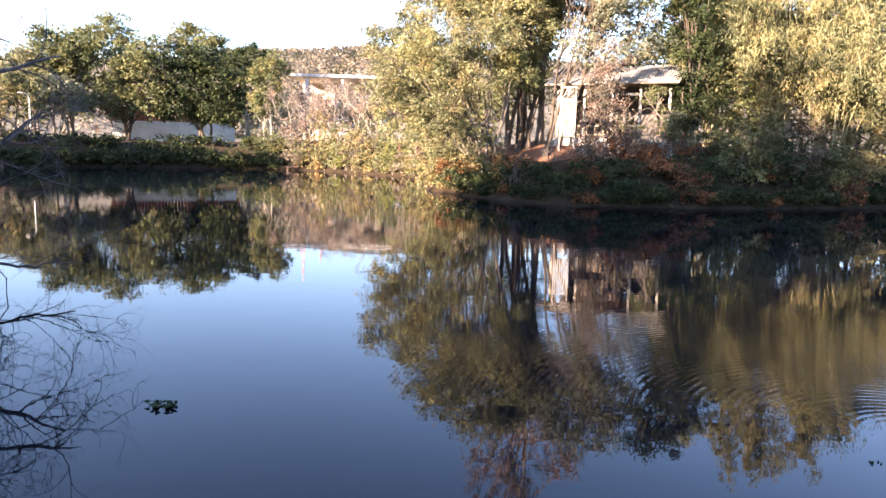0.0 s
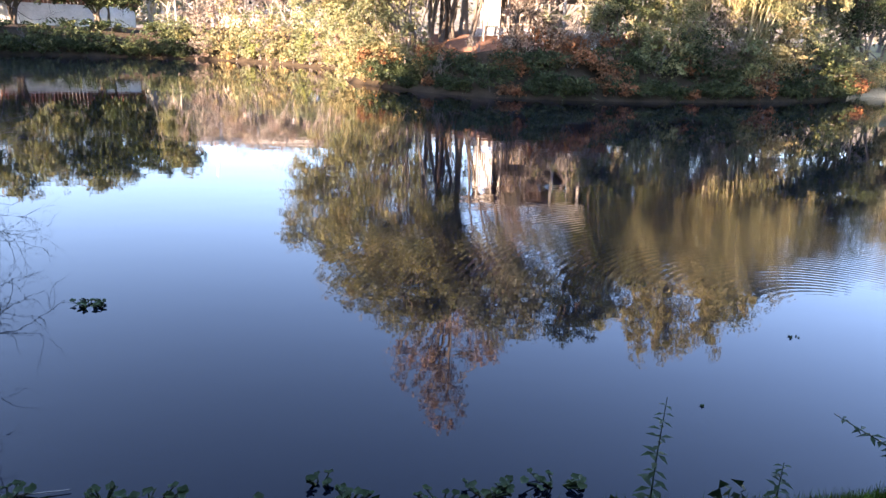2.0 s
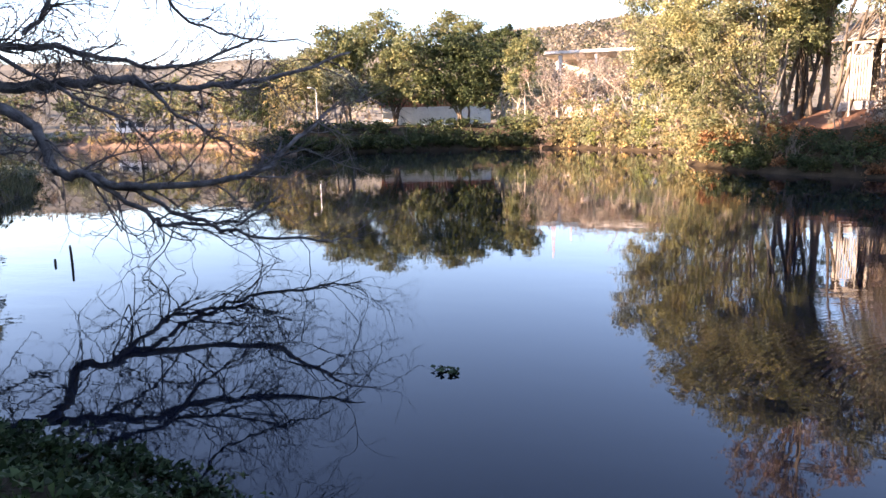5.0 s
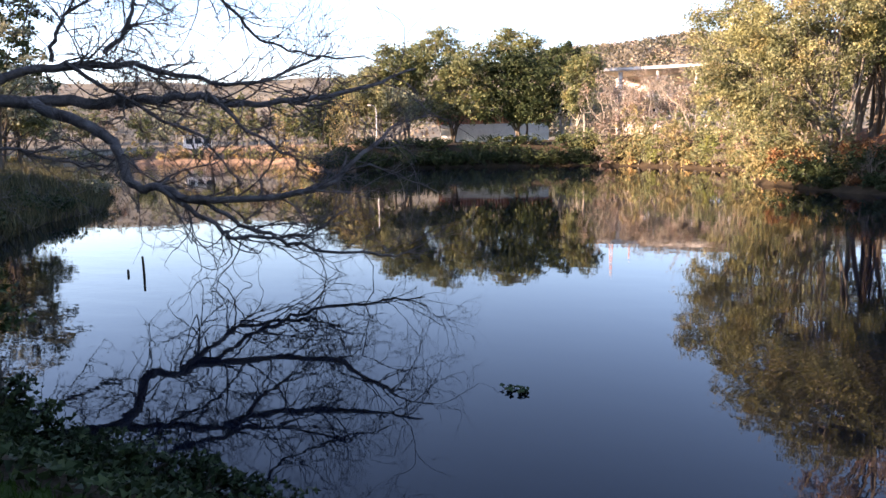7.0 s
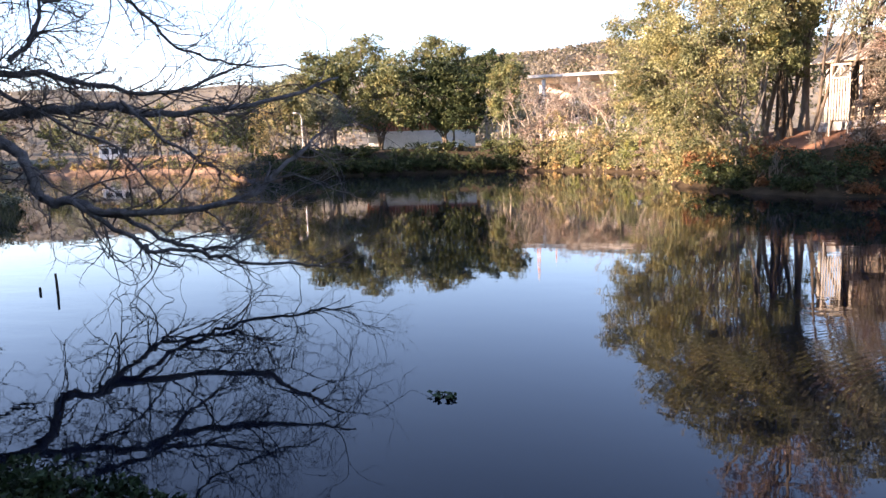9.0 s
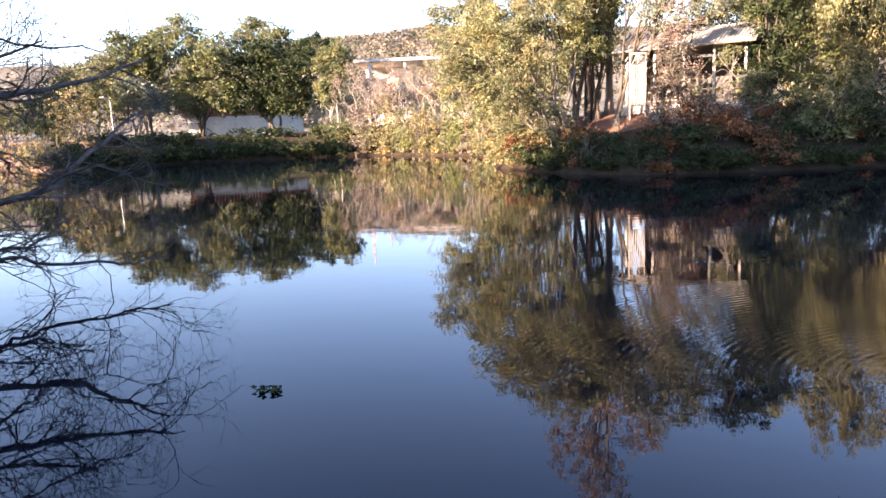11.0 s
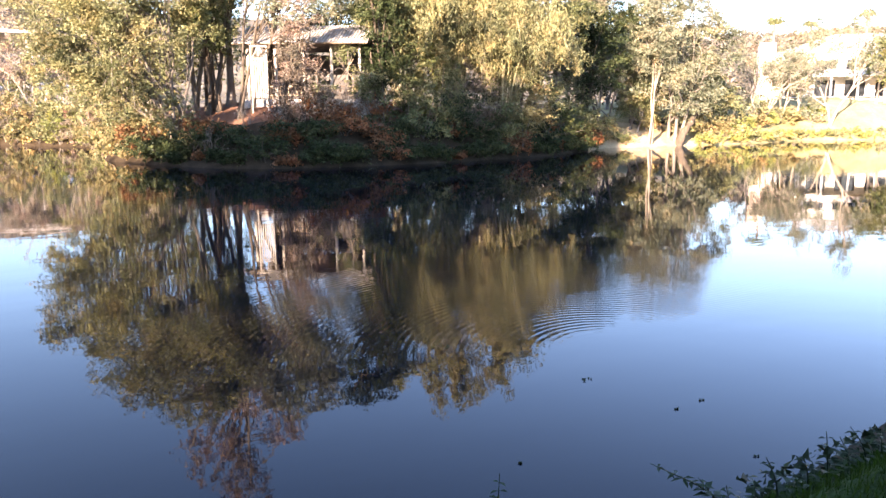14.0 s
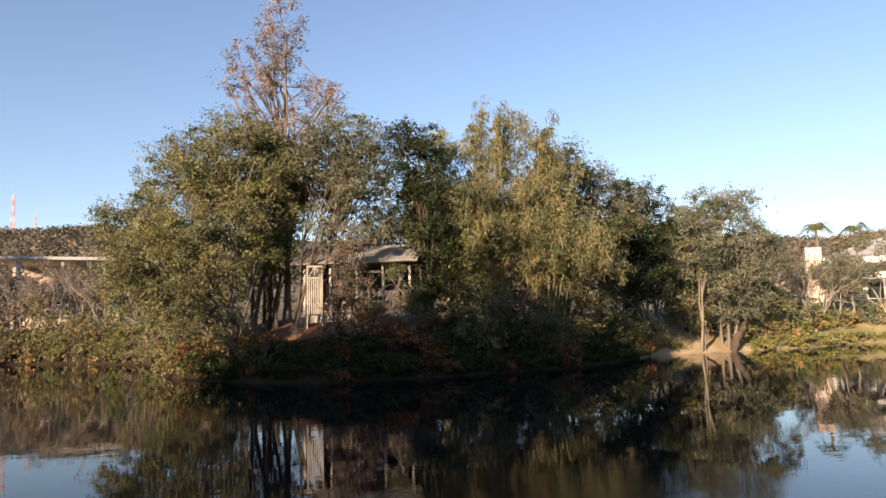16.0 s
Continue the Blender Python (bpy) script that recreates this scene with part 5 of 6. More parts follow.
# ---- right shore ----
def palm(at, h, rng):
    ob = thing("palm_tree", "tall palm tree behind the white building", "palm", at, "palms behind the building")
    v, f = tube(smooth_line([(0, 0, -0.4), (0.1, 0, h * 0.5), (0, 0.1, h)], 6), np.linspace(0.24, 0.16, 13), 8)
    part("trunk", mesh_from("trunk", v, f, BARK_GREY, True), ob)
    for k in range(15):
        a, e = k * 2.4, rng.uniform(0.1, 1.1)
        d = np.array([math.cos(a), math.sin(a), 0])
        rib = smooth_line([np.array([0, 0, h]), np.array([0, 0, h + 0.9 * e]) + d * 1.0, np.array([0, 0, h + 0.5 * e - 0.9]) + d * 2.1], 7)
        pts, w = [], np.cross(d, [0, 0, 1])
        for p, t in zip(rib, np.linspace(0, 1, len(rib))):
            for s in (-1, 1):
                pts.append((p, s, 0.6 * (1 - 0.6 * t)))
        vv, ff = [], []
        for p, s, ln in pts:
            b = len(vv)
            vv += [p - d * 0.09, p + w * s * ln * 0.5 + d * 0.2 - [0, 0, 0.1], p + w * s * ln + d * 0.35 - [0, 0, 0.45], p + d * 0.09]
            ff.append((b, b + 1, b + 2, b + 3))
        part("frond", mesh_from("frond", np.array(vv), np.array(ff), LEAF_GREEN), ob)


for k, (x, y, top) in enumerate([(86.6, 73.3, 15.4), (99.5, 77.4, 16.2), (106.5, 73.4, 17.6), (111.5, 69.4, 16)]):
    palm(g(x, y), top - zat(x, y), R(80 + k))
for k, (x, y, h, leaf, w) in enumerate([(51, 54.5, 9, LEAF_GREEN, "green"), (54.5, 55.2, 7, LEAF_OLIVE, "olive"), (57.6, 55.8, 5.2, LEAF_OLIVE, "olive"), (44.8, 52.6, 6, LEAF_OLIVE, "olive"), (41.4, 52.9, 14.0, LEAF_GREY, "grey-green")]):
    tree("broad_tree", f"{w} sunlit tree beside the sandy shore", "tree", g(x, y), [(0, 0, h * 0.66, h * 0.28, h * 0.26, h * 0.26), (h * 0.18, -0.5, h * 0.42, h * 0.24, h * 0.2, h * 0.22), (-h * 0.18, -0.5, h * 0.38, h * 0.22, h * 0.2, h * 0.22)], leaf, BARK_GREY, R(470 + k), 60, 0.7, 56, 0.26, 3, 0.12, "trees beside the sandy shore", limbs=12, full=1.4)
bare_tree("bare_tree", "pale leafless tree on the sunny lawn", g(75.5, 55.4), 11.5, 0.16, R(85), BARK_PALE, 5, 3, 0.55, "bare trees on the lawn", 2, LEAF_GREY, 14)
bare_tree("bare_tree", "pale leafless tree before the white building", g(64.5, 55.8), 7.5, 0.1, R(86), BARK_PALE, 5, 3, 0.55, "bare trees on the lawn", 2, LEAF_GREY, 6)
bare_tree("bare_tree", "pale leafless tree before the white building", g(70.0, 57.4), 9.5, 0.12, R(87), BARK_PALE, 5, 3, 0.55, "bare trees on the lawn", 2, LEAF_GREY, 6)
bare_tree("bare_tree", "pale leafless tree with dry twigs before the white building", g(67.0, 57.0), 8.0, 0.11, R(88), BARK_PALE, 5, 3, 0.6, "bare trees on the lawn", 3, LEAF_GREY, 6)
bare_tree("bare_tree", "pale leafless tree with dry twigs before the white building", g(73.0, 57.6), 8.5, 0.11, R(89), BARK_PALE, 5, 3, 0.6, "bare trees on the lawn", 3, LEAF_GREY, 14)
stump = thing("leaning_log", "brown broken trunk leaning over the sandy shore", "log", g(48.4, 50.4))
v, f = tube(smooth_line([(-0.3, 0, -0.3), (0.3, 0.1, 0.9), (1.1, 0.1, 1.9), (1.9, 0.2, 2.7)], 6), np.linspace(0.42, 0.22, 19), 9)
v = v + 0.05 * np.sin(v[:, [2, 0, 1]] * 7.3 + v[:, [1, 2, 0]] * 4.1)
part("trunk", mesh_from("trunk", v, f, BARK_DARK, True), stump)
for k, (x, y, h, leaf, w) in enumerate([(85.5, 56.2, 8, LEAF_GREEN, "green"), (91.5, 53, 9, LEAF_GREY, "grey-green"), (99, 50.5, 10, LEAF_OLIVE, "olive"), (78, 82, 12, LEAF_GREEN, "green"), (60, 74, 11, LEAF_OLIVE, "olive"), (52, 66, 11, LEAF_GREEN, "green"), (110, 55, 10, LEAF_OLIVE, "olive"), (58, 63, 8, LEAF_GREY, "grey-green")]):
    tree("broad_tree", f"{w} tree on the sunny lawn shore", "tree", g(x, y), [(0, 0, h * 0.65, h * 0.32, h * 0.3, h * 0.3), (h * 0.2, 0, h * 0.45, h * 0.26, h * 0.25, h * 0.25)], leaf, BARK_GREY, R(400 + k), 80, 1.0, 60, 0.34, 2, 0.18, "trees on the lawn shore", limbs=9)
for k, (x, y, s) in enumerate([(56, 52.2, 1.6), (60, 53.5, 1.4), (63.5, 55.2, 1.5), (67, 56.6, 1.3), (71, 57.4, 1.5), (75, 57.0, 1.4)]):
    shrub("bush", "low sunlit yellow-green bush at the lawn's edge", g(x, y), (1.7, 1.2, s), LEAF_BRIGHT if k % 2 else LEAF_YELLOW, R(420 + k), 24, 0.5, 50, 0.26, "low bushes at the lawn's edge")

for k, (x, y, h) in enumerate([(57.8, 53.6, 4.4), (60.6, 54.6, 4.0), (63.4, 55.8, 3.4), (59.4, 56.5, 4.6), (62, 58.5, 3.2), (66, 58.5, 2.6), (70, 57.2, 2.0), (73.5, 56.4, 2.6), (55, 53.6, 2.6), (52.5, 53.2, 3.2)]):
    shrub("bush", "pale sunlit shrub on the lawn before the white building", g(x, y), (1.6, 1.3, h), LEAF_GREY if k % 2 else LEAF_OLIVE, R(440 + k), 32, 0.5, 50, 0.24, "shrubs before the white building")
for k, (x, y) in enumerate(along_shore(9, 14, 1.8, 0.4, R(450))):
    if x > 49 or x < 40:
        shrub("bush", "yellowish grass tuft at the sunny water's edge", g(x, y), (1.2, 0.9, 0.9), LEAF_BRIGHT if k % 3 else LEAF_OLIVE, R(460 + k), 16, 0.4, 44, 0.24, "tufts at the sunny water's edge")

# ---- near left bank: leaning tree, bush, mound ----
LIMB_LINES = {
    "main": ([(-17.5, 9.4, 3.8), (-16.1, 11.0, 4.2), (-15.1, 11.9, 4.1), (-14.0, 12.8, 4.2), (-13.1, 13.3, 4.3), (-12.2, 13.8, 4.4), (-11.4, 14.6, 4.1), (-9.8, 16.2, 4.3), (-8.6, 18.0, 5.0)], 0.16, 0.022),
    "upper": ([(-17.3, 9.8, 3.9), (-15.8, 11.5, 4.8), (-14.8, 12.3, 5.0), (-14.1, 12.8, 5.2), (-13.3, 13.6, 5.0), (-11.9, 14.8, 4.7), (-10.3, 16.5, 5.4)], 0.115, 0.018),
    "lower": ([(-15.4, 11.6, 4.1), (-14.1, 11.7, 3.4), (-13.3, 11.8, 3.0), (-12.6, 11.7, 2.3), (-12.0, 11.8, 2.1), (-11.1, 12.2, 1.7), (-9.2, 13.7, 1.8), (-8.5, 14.7, 2.7), (-7.8, 15.6, 3.6)], 0.135, 0.018),
    "dip": ([(-11.9, 11.8, 2.1), (-10.9, 12.2, 1.2), (-10.3, 12.5, 0.8), (-9.4, 13.2, 0.8), (-8.6, 14.2, 1.5)], 0.06, 0.014),
    "trail": ([(-11.6, 12.0, 1.9), (-10.6, 12.7, 1.4), (-9.9, 13.1, 1.0), (-9.0, 13.5, 0.7), (-7.7, 13.9, 0.5), (-6.8, 14.4, 0.5)], 0.055, 0.012),
    "low": ([(-17.4, 8.9, 3.4), (-16.1, 9.7, 2.8), (-15.2, 10.7, 3.0), (-14.4, 11.5, 2.7), (-13.7, 12.3, 2.6)], 0.06, 0.014),
    "rise": ([(-14.2, 12.7, 5.2), (-13.8, 13.1, 5.9), (-13.8, 13.4, 6.8), (-13.5, 13.9, 7.9)], 0.06, 0.014),
    "over": ([(-13.8, 13.4, 6.6), (-13.1, 14.2, 7.0), (-12.5, 14.8, 6.8), (-11.9, 15.4, 5.9), (-10.9, 16.1, 5.4), (-9.5, 17.5, 5.2)], 0.055, 0.014),
    "inner": ([(-14.9, 12.2, 5.0), (-14.1, 12.5, 4.3), (-13.0, 13.0, 3.7), (-12.0, 13.4, 3.0), (-11.1, 13.6, 2.0)], 0.055, 0.014),
    "drop": ([(-12.2, 13.8, 4.3), (-11.5, 14.2, 3.6), (-10.7, 14.7, 2.8), (-10.3, 14.9, 2.3)], 0.05, 0.014),
    "crown_front": ([(-18.6, 8.2, 3.2), (-19.2, 9.4, 6.2), (-16.6, 11.6, 7.4), (-13.6, 13.0, 7.5), (-11.6, 14.2, 7.9)], 0.12, 0.018),
    "crown_top": ([(-18.7, 8.0, 3.2), (-19.8, 9.2, 7.2), (-17.6, 11.4, 10.4), (-15.0, 13.2, 12.2), (-13.4, 14.2, 13.8)], 0.14, 0.018),
    "crown_side": ([(-16.8, 11.5, 7.3), (-15.0, 12.8, 7.1), (-12.8, 14.2, 7.1), (-10.9, 15.6, 7.3), (-9.2, 17.2, 7.8)], 0.09, 0.016),
    "crown_back": ([(-17.0, 11.4, 7.3), (-14.4, 11.2, 6.9), (-12.4, 11.4, 6.9), (-10.6, 12.0, 7.4)], 0.08, 0.016),
    "up": ([(-15.1, 12.0, 5.0), (-15.0, 12.1, 5.9), (-14.7, 12.7, 6.5), (-14.0, 13.5, 7.4)], 0.05, 0.014),
}


def leaning_tree():
    """Thick old trunk leaning over the near bank, with one crooked branch."""
    ob = thing("leaning_tree", "thick old grey trunk leaning over the near bank", "tree", (-9.1, 1.5, zat(-9.1, 1.5)))
    o = np.array(ob.location)
    trunk = smooth_line(np.array([(-9.1, 1.5, 0.9), (-9.0, 1.9, 2.2), (-8.75, 2.7, 3.4), (-8.35, 3.6, 4.4), (-8.25, 4.3, 5.3), (-8.45, 5.3, 6.9), (-8.6, 6.5, 8.8)]) - o, 6)
    tv, tf = tube(trunk, np.concatenate([np.linspace(0.55, 0.36, 10), np.linspace(0.35, 0.12, len(trunk) - 10)]), 20)
    tv = tv + 0.045 * np.sin(tv[:, [2, 0, 1]] * 5.3 + tv[:, [1, 2, 0]] * 8.1) + 0.02 * np.sin(tv[:, [1, 2, 0]] * 17.0)
    part("trunk", mesh_from("trunk", tv, tf, BARK_NEAR, True), ob, "thick leaning grey trunk")
    line = smooth_line(np.array([(-8.3, 4.0, 5.2), (-7.6, 3.9, 4.95), (-7.2, 3.9, 4.6), (-7.1, 4.05, 4.35), (-7.0, 4.2, 4.12), (-7.05, 4.3, 3.95), (-7.0, 4.25, 3.8), (-7.15, 4.1, 3.65)]) - o, 6)
    v, f = tube(line, np.linspace(0.05, 0.025, len(line)), 8)
    limb = part("limb", mesh_from("limb", v, f, BARK_NEAR, True), ob, "crooked hanging branch")
    fork = smooth_line(np.array([(-7.02, 4.2, 4.1), (-6.96, 4.27, 4.28), (-6.88, 4.4, 4.36), (-6.7, 4.6, 4.4)]) - o, 5)
    v, f = tube(fork, np.linspace(0.028, 0.012, len(fork)), 6)
    part("twig", mesh_from("twig", v, f, BARK_NEAR, True), limb)


def overhanging_tree():
    """Leafless tree at the inlet's mouth, its limbs reaching low over the water."""
    ob = thing("overhanging_tree", "large leafless tree with dark limbs reaching low over the water", "tree", (-19.6, 7.0, zat(-19.6, 7.0)))
    o = np.array(ob.location)
    rng = R(500)
    trunk = smooth_line(np.array([(-19.6, 7.0, 0.9), (-19.3, 7.4, 2.0), (-18.6, 8.2, 3.1), (-17.5, 9.4, 3.8), (-16.9, 10.1, 4.0)]) - o, 6)
    v, f = tube(trunk, np.concatenate([np.linspace(0.42, 0.26, 8), np.linspace(0.25, 0.16, len(trunk) - 8)]), 12)
    part("trunk", mesh_from("trunk", v, f, BARK_NEAR, True), ob, "thick bent trunk")
    for name, (pts, r0, r1) in LIMB_LINES.items():
        line = smooth_line(np.array(pts) - o, 6)
        bend = np.cumsum(rng.normal(0, 0.045, (len(line), 3)), axis=0)
        line += bend - bend[0] - (bend[-1] - bend[0]) * np.linspace(0, 1, len(line))[:, None]
        rad = r1 + (r0 - r1) * (1 - np.linspace(0, 1, len(line))) ** 0.65
        v, f = tube(line, rad, 8)
        limb = part("limb", mesh_from("limb", v, f, BARK_NEAR, True), ob)
        pieces, tips = [], []
        n = int((6 + 3.2 * len(pts)) * (1.35 if name in ("upper", "rise", "over", "up", "crown_front", "crown_side", "crown_back") else 1.0))
        for k in range(n):
            i = int(rng.uniform(0.25, 1.0) * (len(line) - 1))
            ahead = unit(line[min(i + 1, len(line) - 1)] - line[max(i - 1, 0)])
            way = unit(ahead * 0.9 + rng.normal(0, 0.6, 3) + [0.2, 0.25, 0.08])
            grow(pieces, tips, line[i], way, rng.uniform(0.7, 1.6), min(0.026, rad[i] * 0.42), 3, rng, 0.5, 0.05, 0.13, 3, 4, 0.66, 0.24)
        v, f = joined(pieces)
        part("twig_spray", mesh_from("twig_spray", v, f, BARK_NEAR, True), limb, "fine bare twigs")["kind"] = "stuff"


overhanging_tree()
leaning_tree()
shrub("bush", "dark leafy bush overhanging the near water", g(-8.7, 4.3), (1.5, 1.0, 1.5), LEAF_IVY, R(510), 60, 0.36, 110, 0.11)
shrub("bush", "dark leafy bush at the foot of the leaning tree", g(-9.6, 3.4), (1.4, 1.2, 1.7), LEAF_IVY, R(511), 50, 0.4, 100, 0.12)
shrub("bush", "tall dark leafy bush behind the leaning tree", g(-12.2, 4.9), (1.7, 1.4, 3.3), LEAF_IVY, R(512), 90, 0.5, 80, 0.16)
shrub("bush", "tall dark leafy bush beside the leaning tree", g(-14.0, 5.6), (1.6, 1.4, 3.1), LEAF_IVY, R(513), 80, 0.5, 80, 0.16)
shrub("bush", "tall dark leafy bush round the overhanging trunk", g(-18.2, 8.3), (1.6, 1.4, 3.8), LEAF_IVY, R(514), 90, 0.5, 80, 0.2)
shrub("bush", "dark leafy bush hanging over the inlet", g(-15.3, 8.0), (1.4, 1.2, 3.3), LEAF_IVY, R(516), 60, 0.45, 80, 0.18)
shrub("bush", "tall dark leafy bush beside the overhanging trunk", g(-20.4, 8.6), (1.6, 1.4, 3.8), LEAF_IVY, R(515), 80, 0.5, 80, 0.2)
for k in range(9):
    b, d = radians(-67 + 20 * (k % 3) / 2.4), 27 + 9 * (k // 3) + 3 * (k % 2)
    x, y = d * math.sin(b), d * math.cos(b)
    if shore_distance(np.array([(x, y)]))[0] > 1.2:
        shrub("bush", "low dry scrub on the mound" if k % 3 else "low dark scrub on the mound", g(x, y), (2.2, 1.8, 0.5), LEAF_GREY if k % 3 else LEAF_DARK_SHADE, R(570 + k), 20, 0.45, 46, 0.22, "low scrub on the mound", bark=BARK_DARK)
for k, (x, y, h, leaf) in enumerate([(-24, 12, 3.8, LEAF_DARK_SHADE), (-31, 13, 5.4, LEAF_DARK_SHADE), (-40, 28, 9.5, LEAF_GREY), (-47, 34, 7.5, LEAF_GREEN), (-36, 15, 5.8, LEAF_DARK_SHADE), (-55, 30, 10, LEAF_DARK_SHADE)]):
    tree("bank_tree", "dark tree on the low mound across the inlet" if leaf is LEAF_DARK_SHADE else "thin-crowned tree on the low mound", "tree", g(x, y), [(0, 0, h * 0.68, h * 0.3, h * 0.3, h * 0.28), (h * 0.15, 0, h * 0.5, h * 0.26, h * 0.24, h * 0.2)], leaf, BARK_DARK, R(520 + k), 75, 0.7, 60, 0.3, 2, 0.16, "trees on the low mound", limbs=14, full=0.75)
for k, (x, y, h) in enumerate([(-74, 50.3, 16), (-80, 48.5, 17), (-69, 48.2, 17)]):
    tree("bank_tree", "tall dark tree at the corner of the lake's arm", "tree", g(x, y), [(0, 0, h * 0.72, h * 0.3, h * 0.3, h * 0.26), (h * 0.15, 0, h * 0.5, h * 0.26, h * 0.24, h * 0.2), (-h * 0.16, 0, h * 0.45, h * 0.25, h * 0.24, h * 0.2)], LEAF_DARK_SHADE if k else LEAF_GREEN, BARK_DARK, R(530 + k), 110, 1.0, 60, 0.42, 2, 0.22, "tall trees at the arm's corner", limbs=14, full=1.2)
for k, (x, y) in enumerate([(-22.5, 13.6), (-28.5, 21.5), (-36.5, 30.6), (-43.5, 37.8), (-18, 10.0)]):
    shrub("bush", "low dark bush along the mound's edge", g(x, y), (1.9, 1.5, 0.45), LEAF_DARK_SHADE, R(540 + k), 26, 0.5, 60, 0.2, "low bushes along the mound")

# unseen trees added behind the walk to shade near bank and wooded point's foot
for k, (x, y, h) in enumerate([(-46, 14, 14), (-43.5, 11, 16), (-41.2, 8.4, 20), (-39.4, 5.9, 20.5), (-37.6, 3.5, 20.5), (-35.9, 1.1, 22.5), (-34.1, -1.4, 24.5), (-32.4, -3.8, 24), (-27.5, 2.5, 12), (-28, -6, 18), (-25, -10, 17), (-22, -14, 17), (-10, -8, 14), (-5.5, -6, 13), (1.5, -8, 14), (7, -7, 13)]):
    tree("added_shade_tree", "unseen tall leafy tree added to shade the banks", "tree", g(x, y), [(0, 0, h * 0.68, h * 0.24, h * 0.24, h * 0.3), (h * 0.13, 0, h * 0.45, h * 0.22, h * 0.22, h * 0.24), (-h * 0.13, 0, h * 0.45, h * 0.22, h * 0.22, h * 0.24), (0, 0, h * 0.25, h * 0.2, h * 0.2, h * 0.15)], LEAF_DARK_SHADE, BARK_DARK, R(560 + k), 130, 1.7, 24, 1.4, 1, 0.3, "trees shading the near bank", limbs=10, full=1.0)

# ---- near bank: grass, ivy, weeds, floating plants ----
rg = R(600)
n = 60000
gxy = np.column_stack([rg.uniform(-9, 7, n), rg.uniform(0.9, 3.5, n)])
edge = 2.3 + 0.05 * lumps(gxy[:, 0], gxy[:, 1], 2.6) + np.clip(gxy[:, 0] - 0.6, 0, 2) * 0.8
keep = (shore_distance(gxy) > 0.35) & (gxy[:, 1] < edge) & (np.hypot(gxy[:, 0], gxy[:, 1]) > 0.9)
gxy = gxy[keep]
gz0 = ground_height(gxy)
h = rg.uniform(0.03, 0.085, len(gxy))
lean = rg.normal(0, 0.025, (len(gxy), 2))
w = rg.normal(0, 1, (len(gxy), 2))
w = w / np.linalg.norm(w, axis=1, keepdims=True) * 0.0035
base = np.column_stack([gxy, gz0 - 0.005])
tip = np.column_stack([gxy + lean, gz0 + h])
v = np.stack([base + np.column_stack([w, np.zeros(len(w))]), base - np.column_stack([w, np.zeros(len(w))]), tip], 1).reshape(-1, 3)
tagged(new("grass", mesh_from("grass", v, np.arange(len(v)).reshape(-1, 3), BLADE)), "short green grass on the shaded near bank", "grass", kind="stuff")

n = 60000
mb, mr = np.radians(rg.uniform(-74, -44, n)), 15 + 55 * rg.uniform(0, 1, n) ** 1.3
mxy = np.column_stack([mr * np.sin(mb), mr * np.cos(mb)])
msd = shore_distance(mxy)
mxy = mxy[(msd > -0.12) & (msd < 14)]
mz = ground_height(mxy)
h = rg.uniform(0.25, 0.75, len(mxy)) * (1 + 0.5 * lumps(mxy[:, 0], mxy[:, 1], 1.1))
w = rg.normal(0, 1, (len(mxy), 2))
w = np.column_stack([w / np.linalg.norm(w, axis=1, keepdims=True) * 0.035, np.zeros(len(w))])
base = np.column_stack([mxy, mz - 0.03])
tip = np.column_stack([mxy + rg.normal(0, 0.18, (len(mxy), 2)), mz + h])
v = np.stack([base + w, base - w, tip], 1).reshape(-1, 3)
tagged(new("tall_grass", mesh_from("tall_grass", v, np.arange(len(v)).reshape(-1, 3), TALL_GRASS)), "tall shaded grass covering the low mound across the inlet", "grass", kind="stuff")

n = 34000
ixy = np.column_stack([rg.uniform(-10, 5.4, n), rg.uniform(2.0, 5.6, n)])
isd = shore_distance(ixy)
thin = np.clip((ixy[:, 0] + 3.0) * 0.45, 0, 1.3) - 1.5 * np.clip(ixy[:, 0] - 3.3, 0, 1)
keep = (isd > np.where(ixy[:, 0] > 1.8, 0.3, -0.25)) & (isd < np.where(ixy[:, 0] > 1.8, 0.55, 3.4)) & ((ixy[:, 1] > 2.3) | (ixy[:, 0] > 1.8)) & (lumps(ixy[:, 0], ixy[:, 1], 3.0) > -0.6 + thin)
ixy = ixy[keep]
ip = np.column_stack([ixy, np.maximum(ground_height(ixy), 0) + rg.uniform(0.01, 0.24, len(ixy)) * np.clip(1.5 - shore_distance(ixy), 0.25, 1)])
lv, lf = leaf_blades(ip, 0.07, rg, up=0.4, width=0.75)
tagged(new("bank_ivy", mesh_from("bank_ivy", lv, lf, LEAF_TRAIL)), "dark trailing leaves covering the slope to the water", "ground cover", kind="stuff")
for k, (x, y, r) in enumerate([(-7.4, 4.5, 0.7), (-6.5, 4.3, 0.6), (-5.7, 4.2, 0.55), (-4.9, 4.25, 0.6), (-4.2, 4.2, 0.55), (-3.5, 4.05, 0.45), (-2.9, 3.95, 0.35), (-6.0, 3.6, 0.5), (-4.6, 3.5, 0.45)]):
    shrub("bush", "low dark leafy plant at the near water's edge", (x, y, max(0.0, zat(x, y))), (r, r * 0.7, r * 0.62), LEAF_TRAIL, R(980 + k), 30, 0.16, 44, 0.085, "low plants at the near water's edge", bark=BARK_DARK)


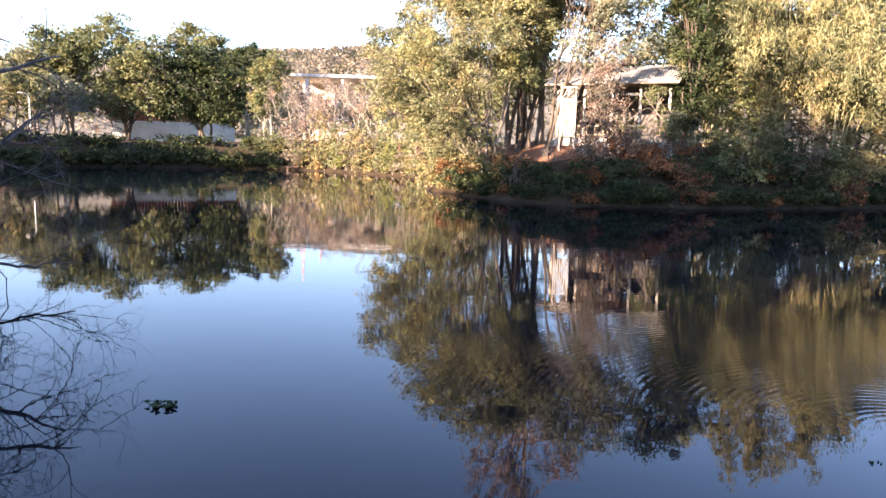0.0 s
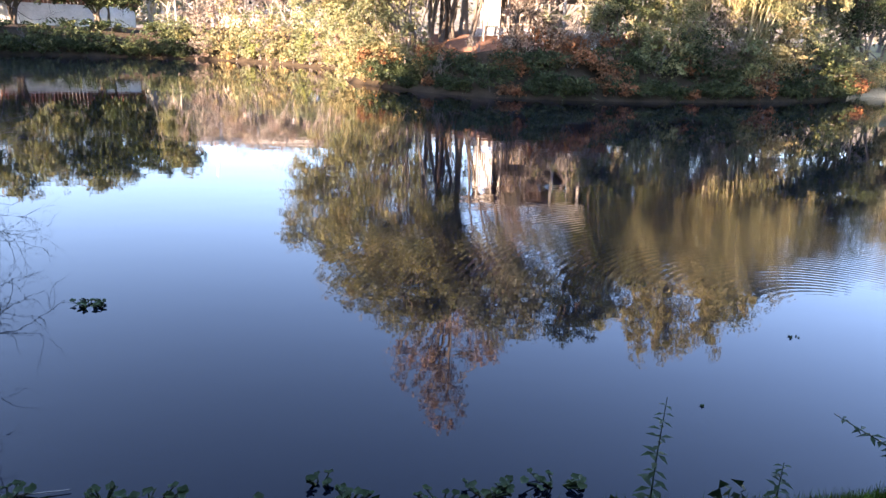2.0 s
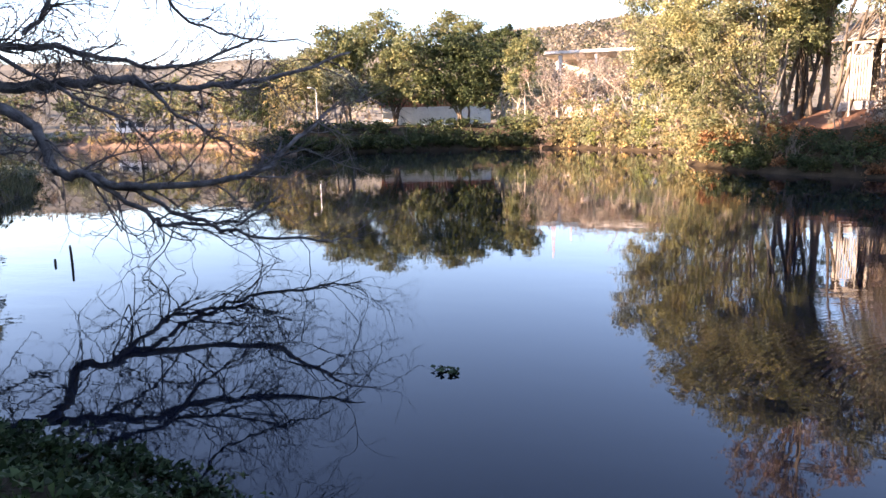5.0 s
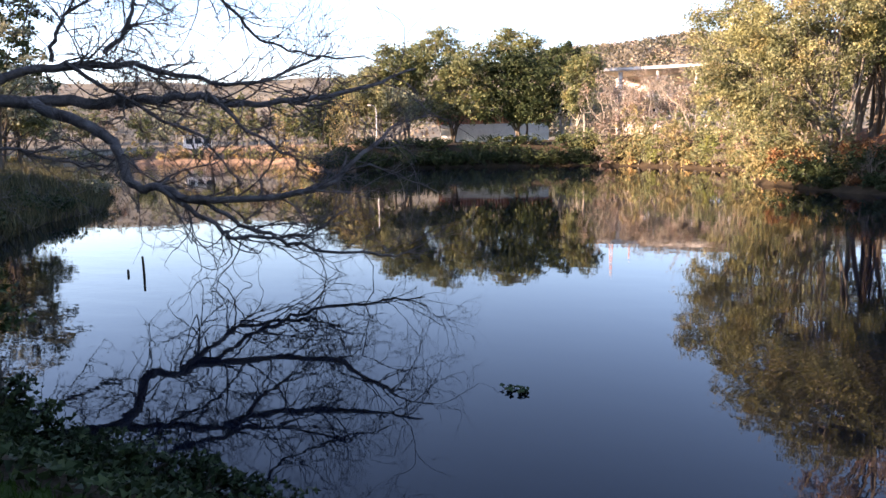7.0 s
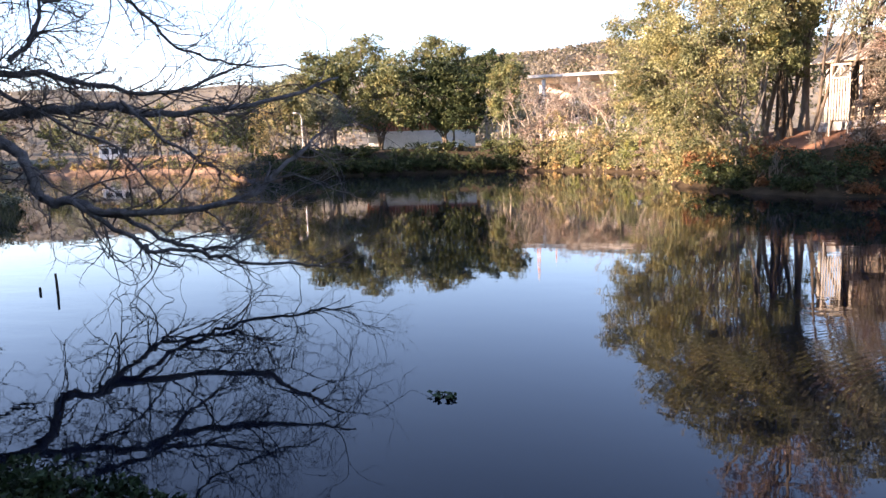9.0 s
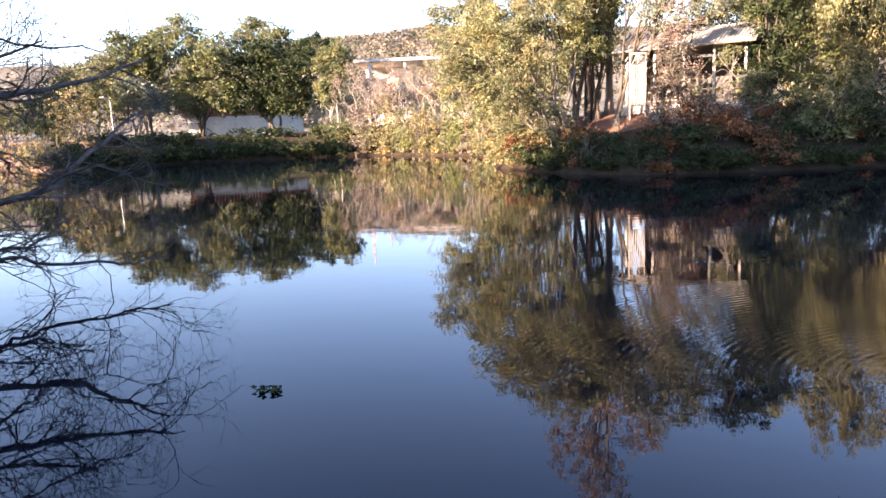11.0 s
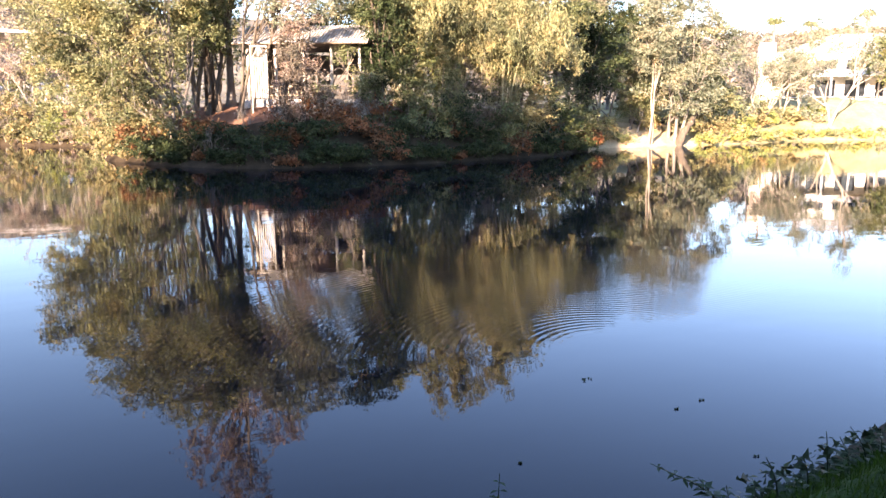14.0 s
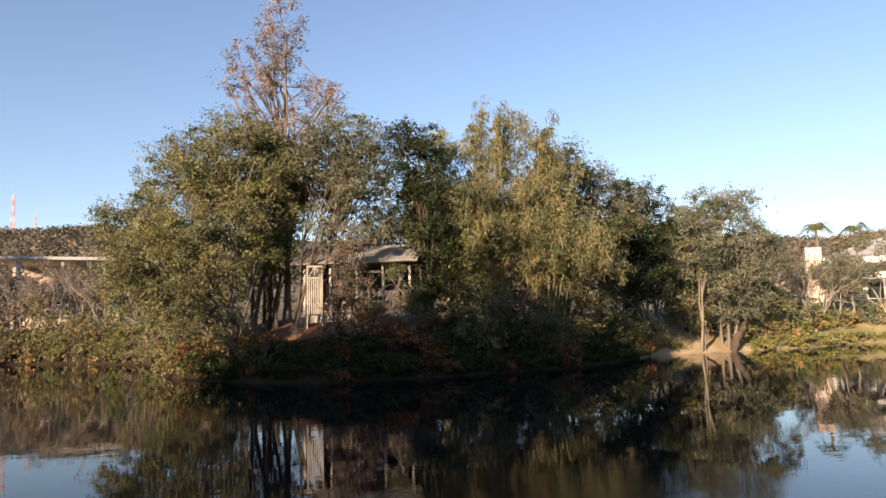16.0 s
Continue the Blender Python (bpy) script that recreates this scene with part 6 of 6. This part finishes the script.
def water_plant(at, spread, leaves, rng, label, size=0.07, lift=1.0):
    """A floating rosette of rounded leaves on short stalks."""
    ob = thing("water_plant", label, "water plant", at, "floating water plants")
    for k in range(leaves):
        a, r = rng.uniform(0, 6.28), spread * rng.uniform(0.1, 1) ** 0.6
        c = np.array([math.cos(a) * r * 1.3, math.sin(a) * r * 0.8, rng.uniform(0.015, 0.03 + 0.5 * size) * lift])
        s = size * rng.uniform(0.7, 1.2)
        t, tilt = rng.uniform(0, 6.28), rng.uniform(0.1, 0.5) * lift
        rim = []
        for q in range(8):
            p = np.array([math.cos(q * math.pi / 4) * s, math.sin(q * math.pi / 4) * s * 0.75, 0.012 * (q % 2)])
            m = Matrix.Rotation(t, 3, "Z") @ Matrix.Rotation(tilt, 3, "X")
            rim.append(c + np.array(m @ Vector(p)))
        rim.append(c - [0, 0, 0.012])
        faces = [(q, (q + 1) % 8, 8) for q in range(8)]
        sv, sf = tube([c * [0.4, 0.4, 0] - [0, 0, 0.03], c - [0, 0, 0.012]], [0.008, 0.005], 4)
        leaf = part("leaf", mesh_from("leaf", np.array(rim), np.array(faces), LEAF_IVY, True), ob)
        part("stalk", mesh_from("stalk", sv, sf, LEAF_IVY), leaf)


water_plant((-2.62, 7.79, 0), 0.15, 26, R(610), "small dark floating water plant on open water", 0.036)
for k, (x, y, s, n) in enumerate([(4.85, 6.52, 0.06, 5), (3.81, 8.29, 0.12, 8), (9.53, 11.5, 0.2, 9), (5.15, 5.44, 0.03, 2), (5.58, 5.5, 0.03, 2), (3.13, 5.15, 0.025, 2), (5.09, 4.36, 0.03, 2), (2.81, 14.35, 0.08, 4), (9.0, 11.8, 0.1, 5)]):
    water_plant((x, y, 0), s, n, R(620 + k), "small scrap of floating leaves on the water", 0.016, 0.2)
for k, (x, y, s, n) in enumerate([(-1.4, 4.26, 0.14, 10), (-1.1, 4.2, 0.22, 16), (-0.05, 4.32, 0.1, 8), (0.15, 4.13, 0.16, 12), (0.75, 4.05, 0.2, 14), (1.05, 4.12, 0.24, 18), (1.55, 4.2, 0.26, 16), (-0.5, 4.1, 0.12, 8), (-2.0, 4.3, 0.2, 12)]):
    water_plant((x, y, 0.02), s * 0.75, n, R(640 + k), "leafy water plant rooted at the near shore", 0.036)


def weed(at, h, rng, label, bend=(0, 0), leaf=0.07, mat=LEAF_IVY, tiers=14):
    """A tall weed: one stem with leaves in rising pairs."""
    ob = thing("weed", label, "weed", at, "weeds on the near bank")
    line = smooth_line([(0, 0, -0.05), (bend[0] * 0.3, bend[1] * 0.3, h * 0.5), (bend[0], bend[1], h)], 8)
    v, f = tube(line, np.linspace(0.006, 0.002, len(line)), 5)
    part("stem", mesh_from("stem", v, f, mat), ob)
    for k in range(tiers):
        p = line[int((0.15 + 0.85 * k / tiers) * (len(line) - 1))]
        for s in range(2):
            a = k * 1.9 + s * math.pi + rng.normal(0, 0.3)
            d = np.array([math.cos(a), math.sin(a), rng.uniform(-0.2, 0.5)])
            ln = leaf * (1.25 - 0.7 * k / tiers) * rng.uniform(0.8, 1.2)
            side = unit(np.cross(d, [0, 0, 1])) * ln * 0.2
            vv = np.array([p, p + d * ln * 0.5 + side, p + d * ln - [0, 0, 0.25 * ln], p + d * ln * 0.5 - side])
            part("leaf", mesh_from("leaf", vv, np.array([(0, 1, 2, 3)]), mat), ob)


def gz_at(x, y):
    return (x, y, max(0.0, zat(x, y)))


weed(gz_at(1.73, 3.2), 1.18 - zat(1.73, 3.2), R(660), "tall green weed standing before the water", (0.02, 0.0), 0.085, tiers=20)
weed(gz_at(2.3, 2.98), 0.28, R(661), "leafy green weed at the bank's edge", (0.02, 0.02), 0.07)
weed(gz_at(2.72, 2.56), 1.31 - zat(2.72, 2.56), R(662), "arching leafy stem over the bank's edge", (-0.38, 0.2), 0.08, tiers=18)
weed(gz_at(2.7, 2.6), 0.24, R(663), "leafy green weed at the bank's edge", (-0.1, 0.1), 0.07)
weed(gz_at(2.62, 2.5), 0.18, R(664), "leafy green weed at the bank's edge", (0.02, 0.06), 0.06)
weed(gz_at(2.85, 2.55), 0.15, R(665), "leafy green weed at the bank's edge", (0.04, 0.06), 0.06)
weed(gz_at(3.55, 2.6), 0.14, R(666), "leafy green weed at the bank's edge", (0.08, 0.0), 0.07)
weed(gz_at(3.1, 2.55), 0.12, R(667), "low weed at the bank's edge", (0.05, 0.0), 0.06)

for k, (x, y, h) in enumerate([(2.95, 2.5, 0.26), (3.25, 2.56, 0.2), (3.45, 2.6, 0.28), (3.7, 2.64, 0.22), (3.92, 2.68, 0.26), (4.12, 2.72, 0.2), (4.4, 2.8, 0.24)]):
    weed(gz_at(x, y), h, R(670 + k), "leafy weed along the lawn's edge", (float(rg.normal(0, 0.06)), 0.05), 0.075, LEAF_TRAIL, 9)


def stake(x, y, h, label, lean=(0.0, 0.0)):
    ob = thing("stake", label, "stake", (x, y, 0), "stakes in the water")
    v, f = tube([(0, 0, -0.9), (lean[0] * 0.5, lean[1] * 0.5, h * 0.5), (lean[0], lean[1], h)], [0.035, 0.03, 0.026], 7)
    part("post", mesh_from("post", v, f, WET_WOOD, True), ob)


stake(-13.4, 12.6, 0.42, "dark wooden stake standing in the water", (-0.02, 0))
stake(-13.7, 12.4, 0.12, "short broken stake in the water")
stake(-8.6, 5.6, 0.45, "thin dark stake near the bank", (-0.03, 0))
ob = thing("driftwood", "thin pale dead stick lying at the water's edge", "stick", (-2.0, 4.3, 0.01))
v, f = tube(smooth_line([(-0.38, -0.07, 0.0), (-0.1, 0.0, 0.015), (0.36, 0.07, 0.005)], 5), np.linspace(0.007, 0.004, 11), 6)
part("stick", mesh_from("stick", v, f, DEAD_WOOD, True), ob)
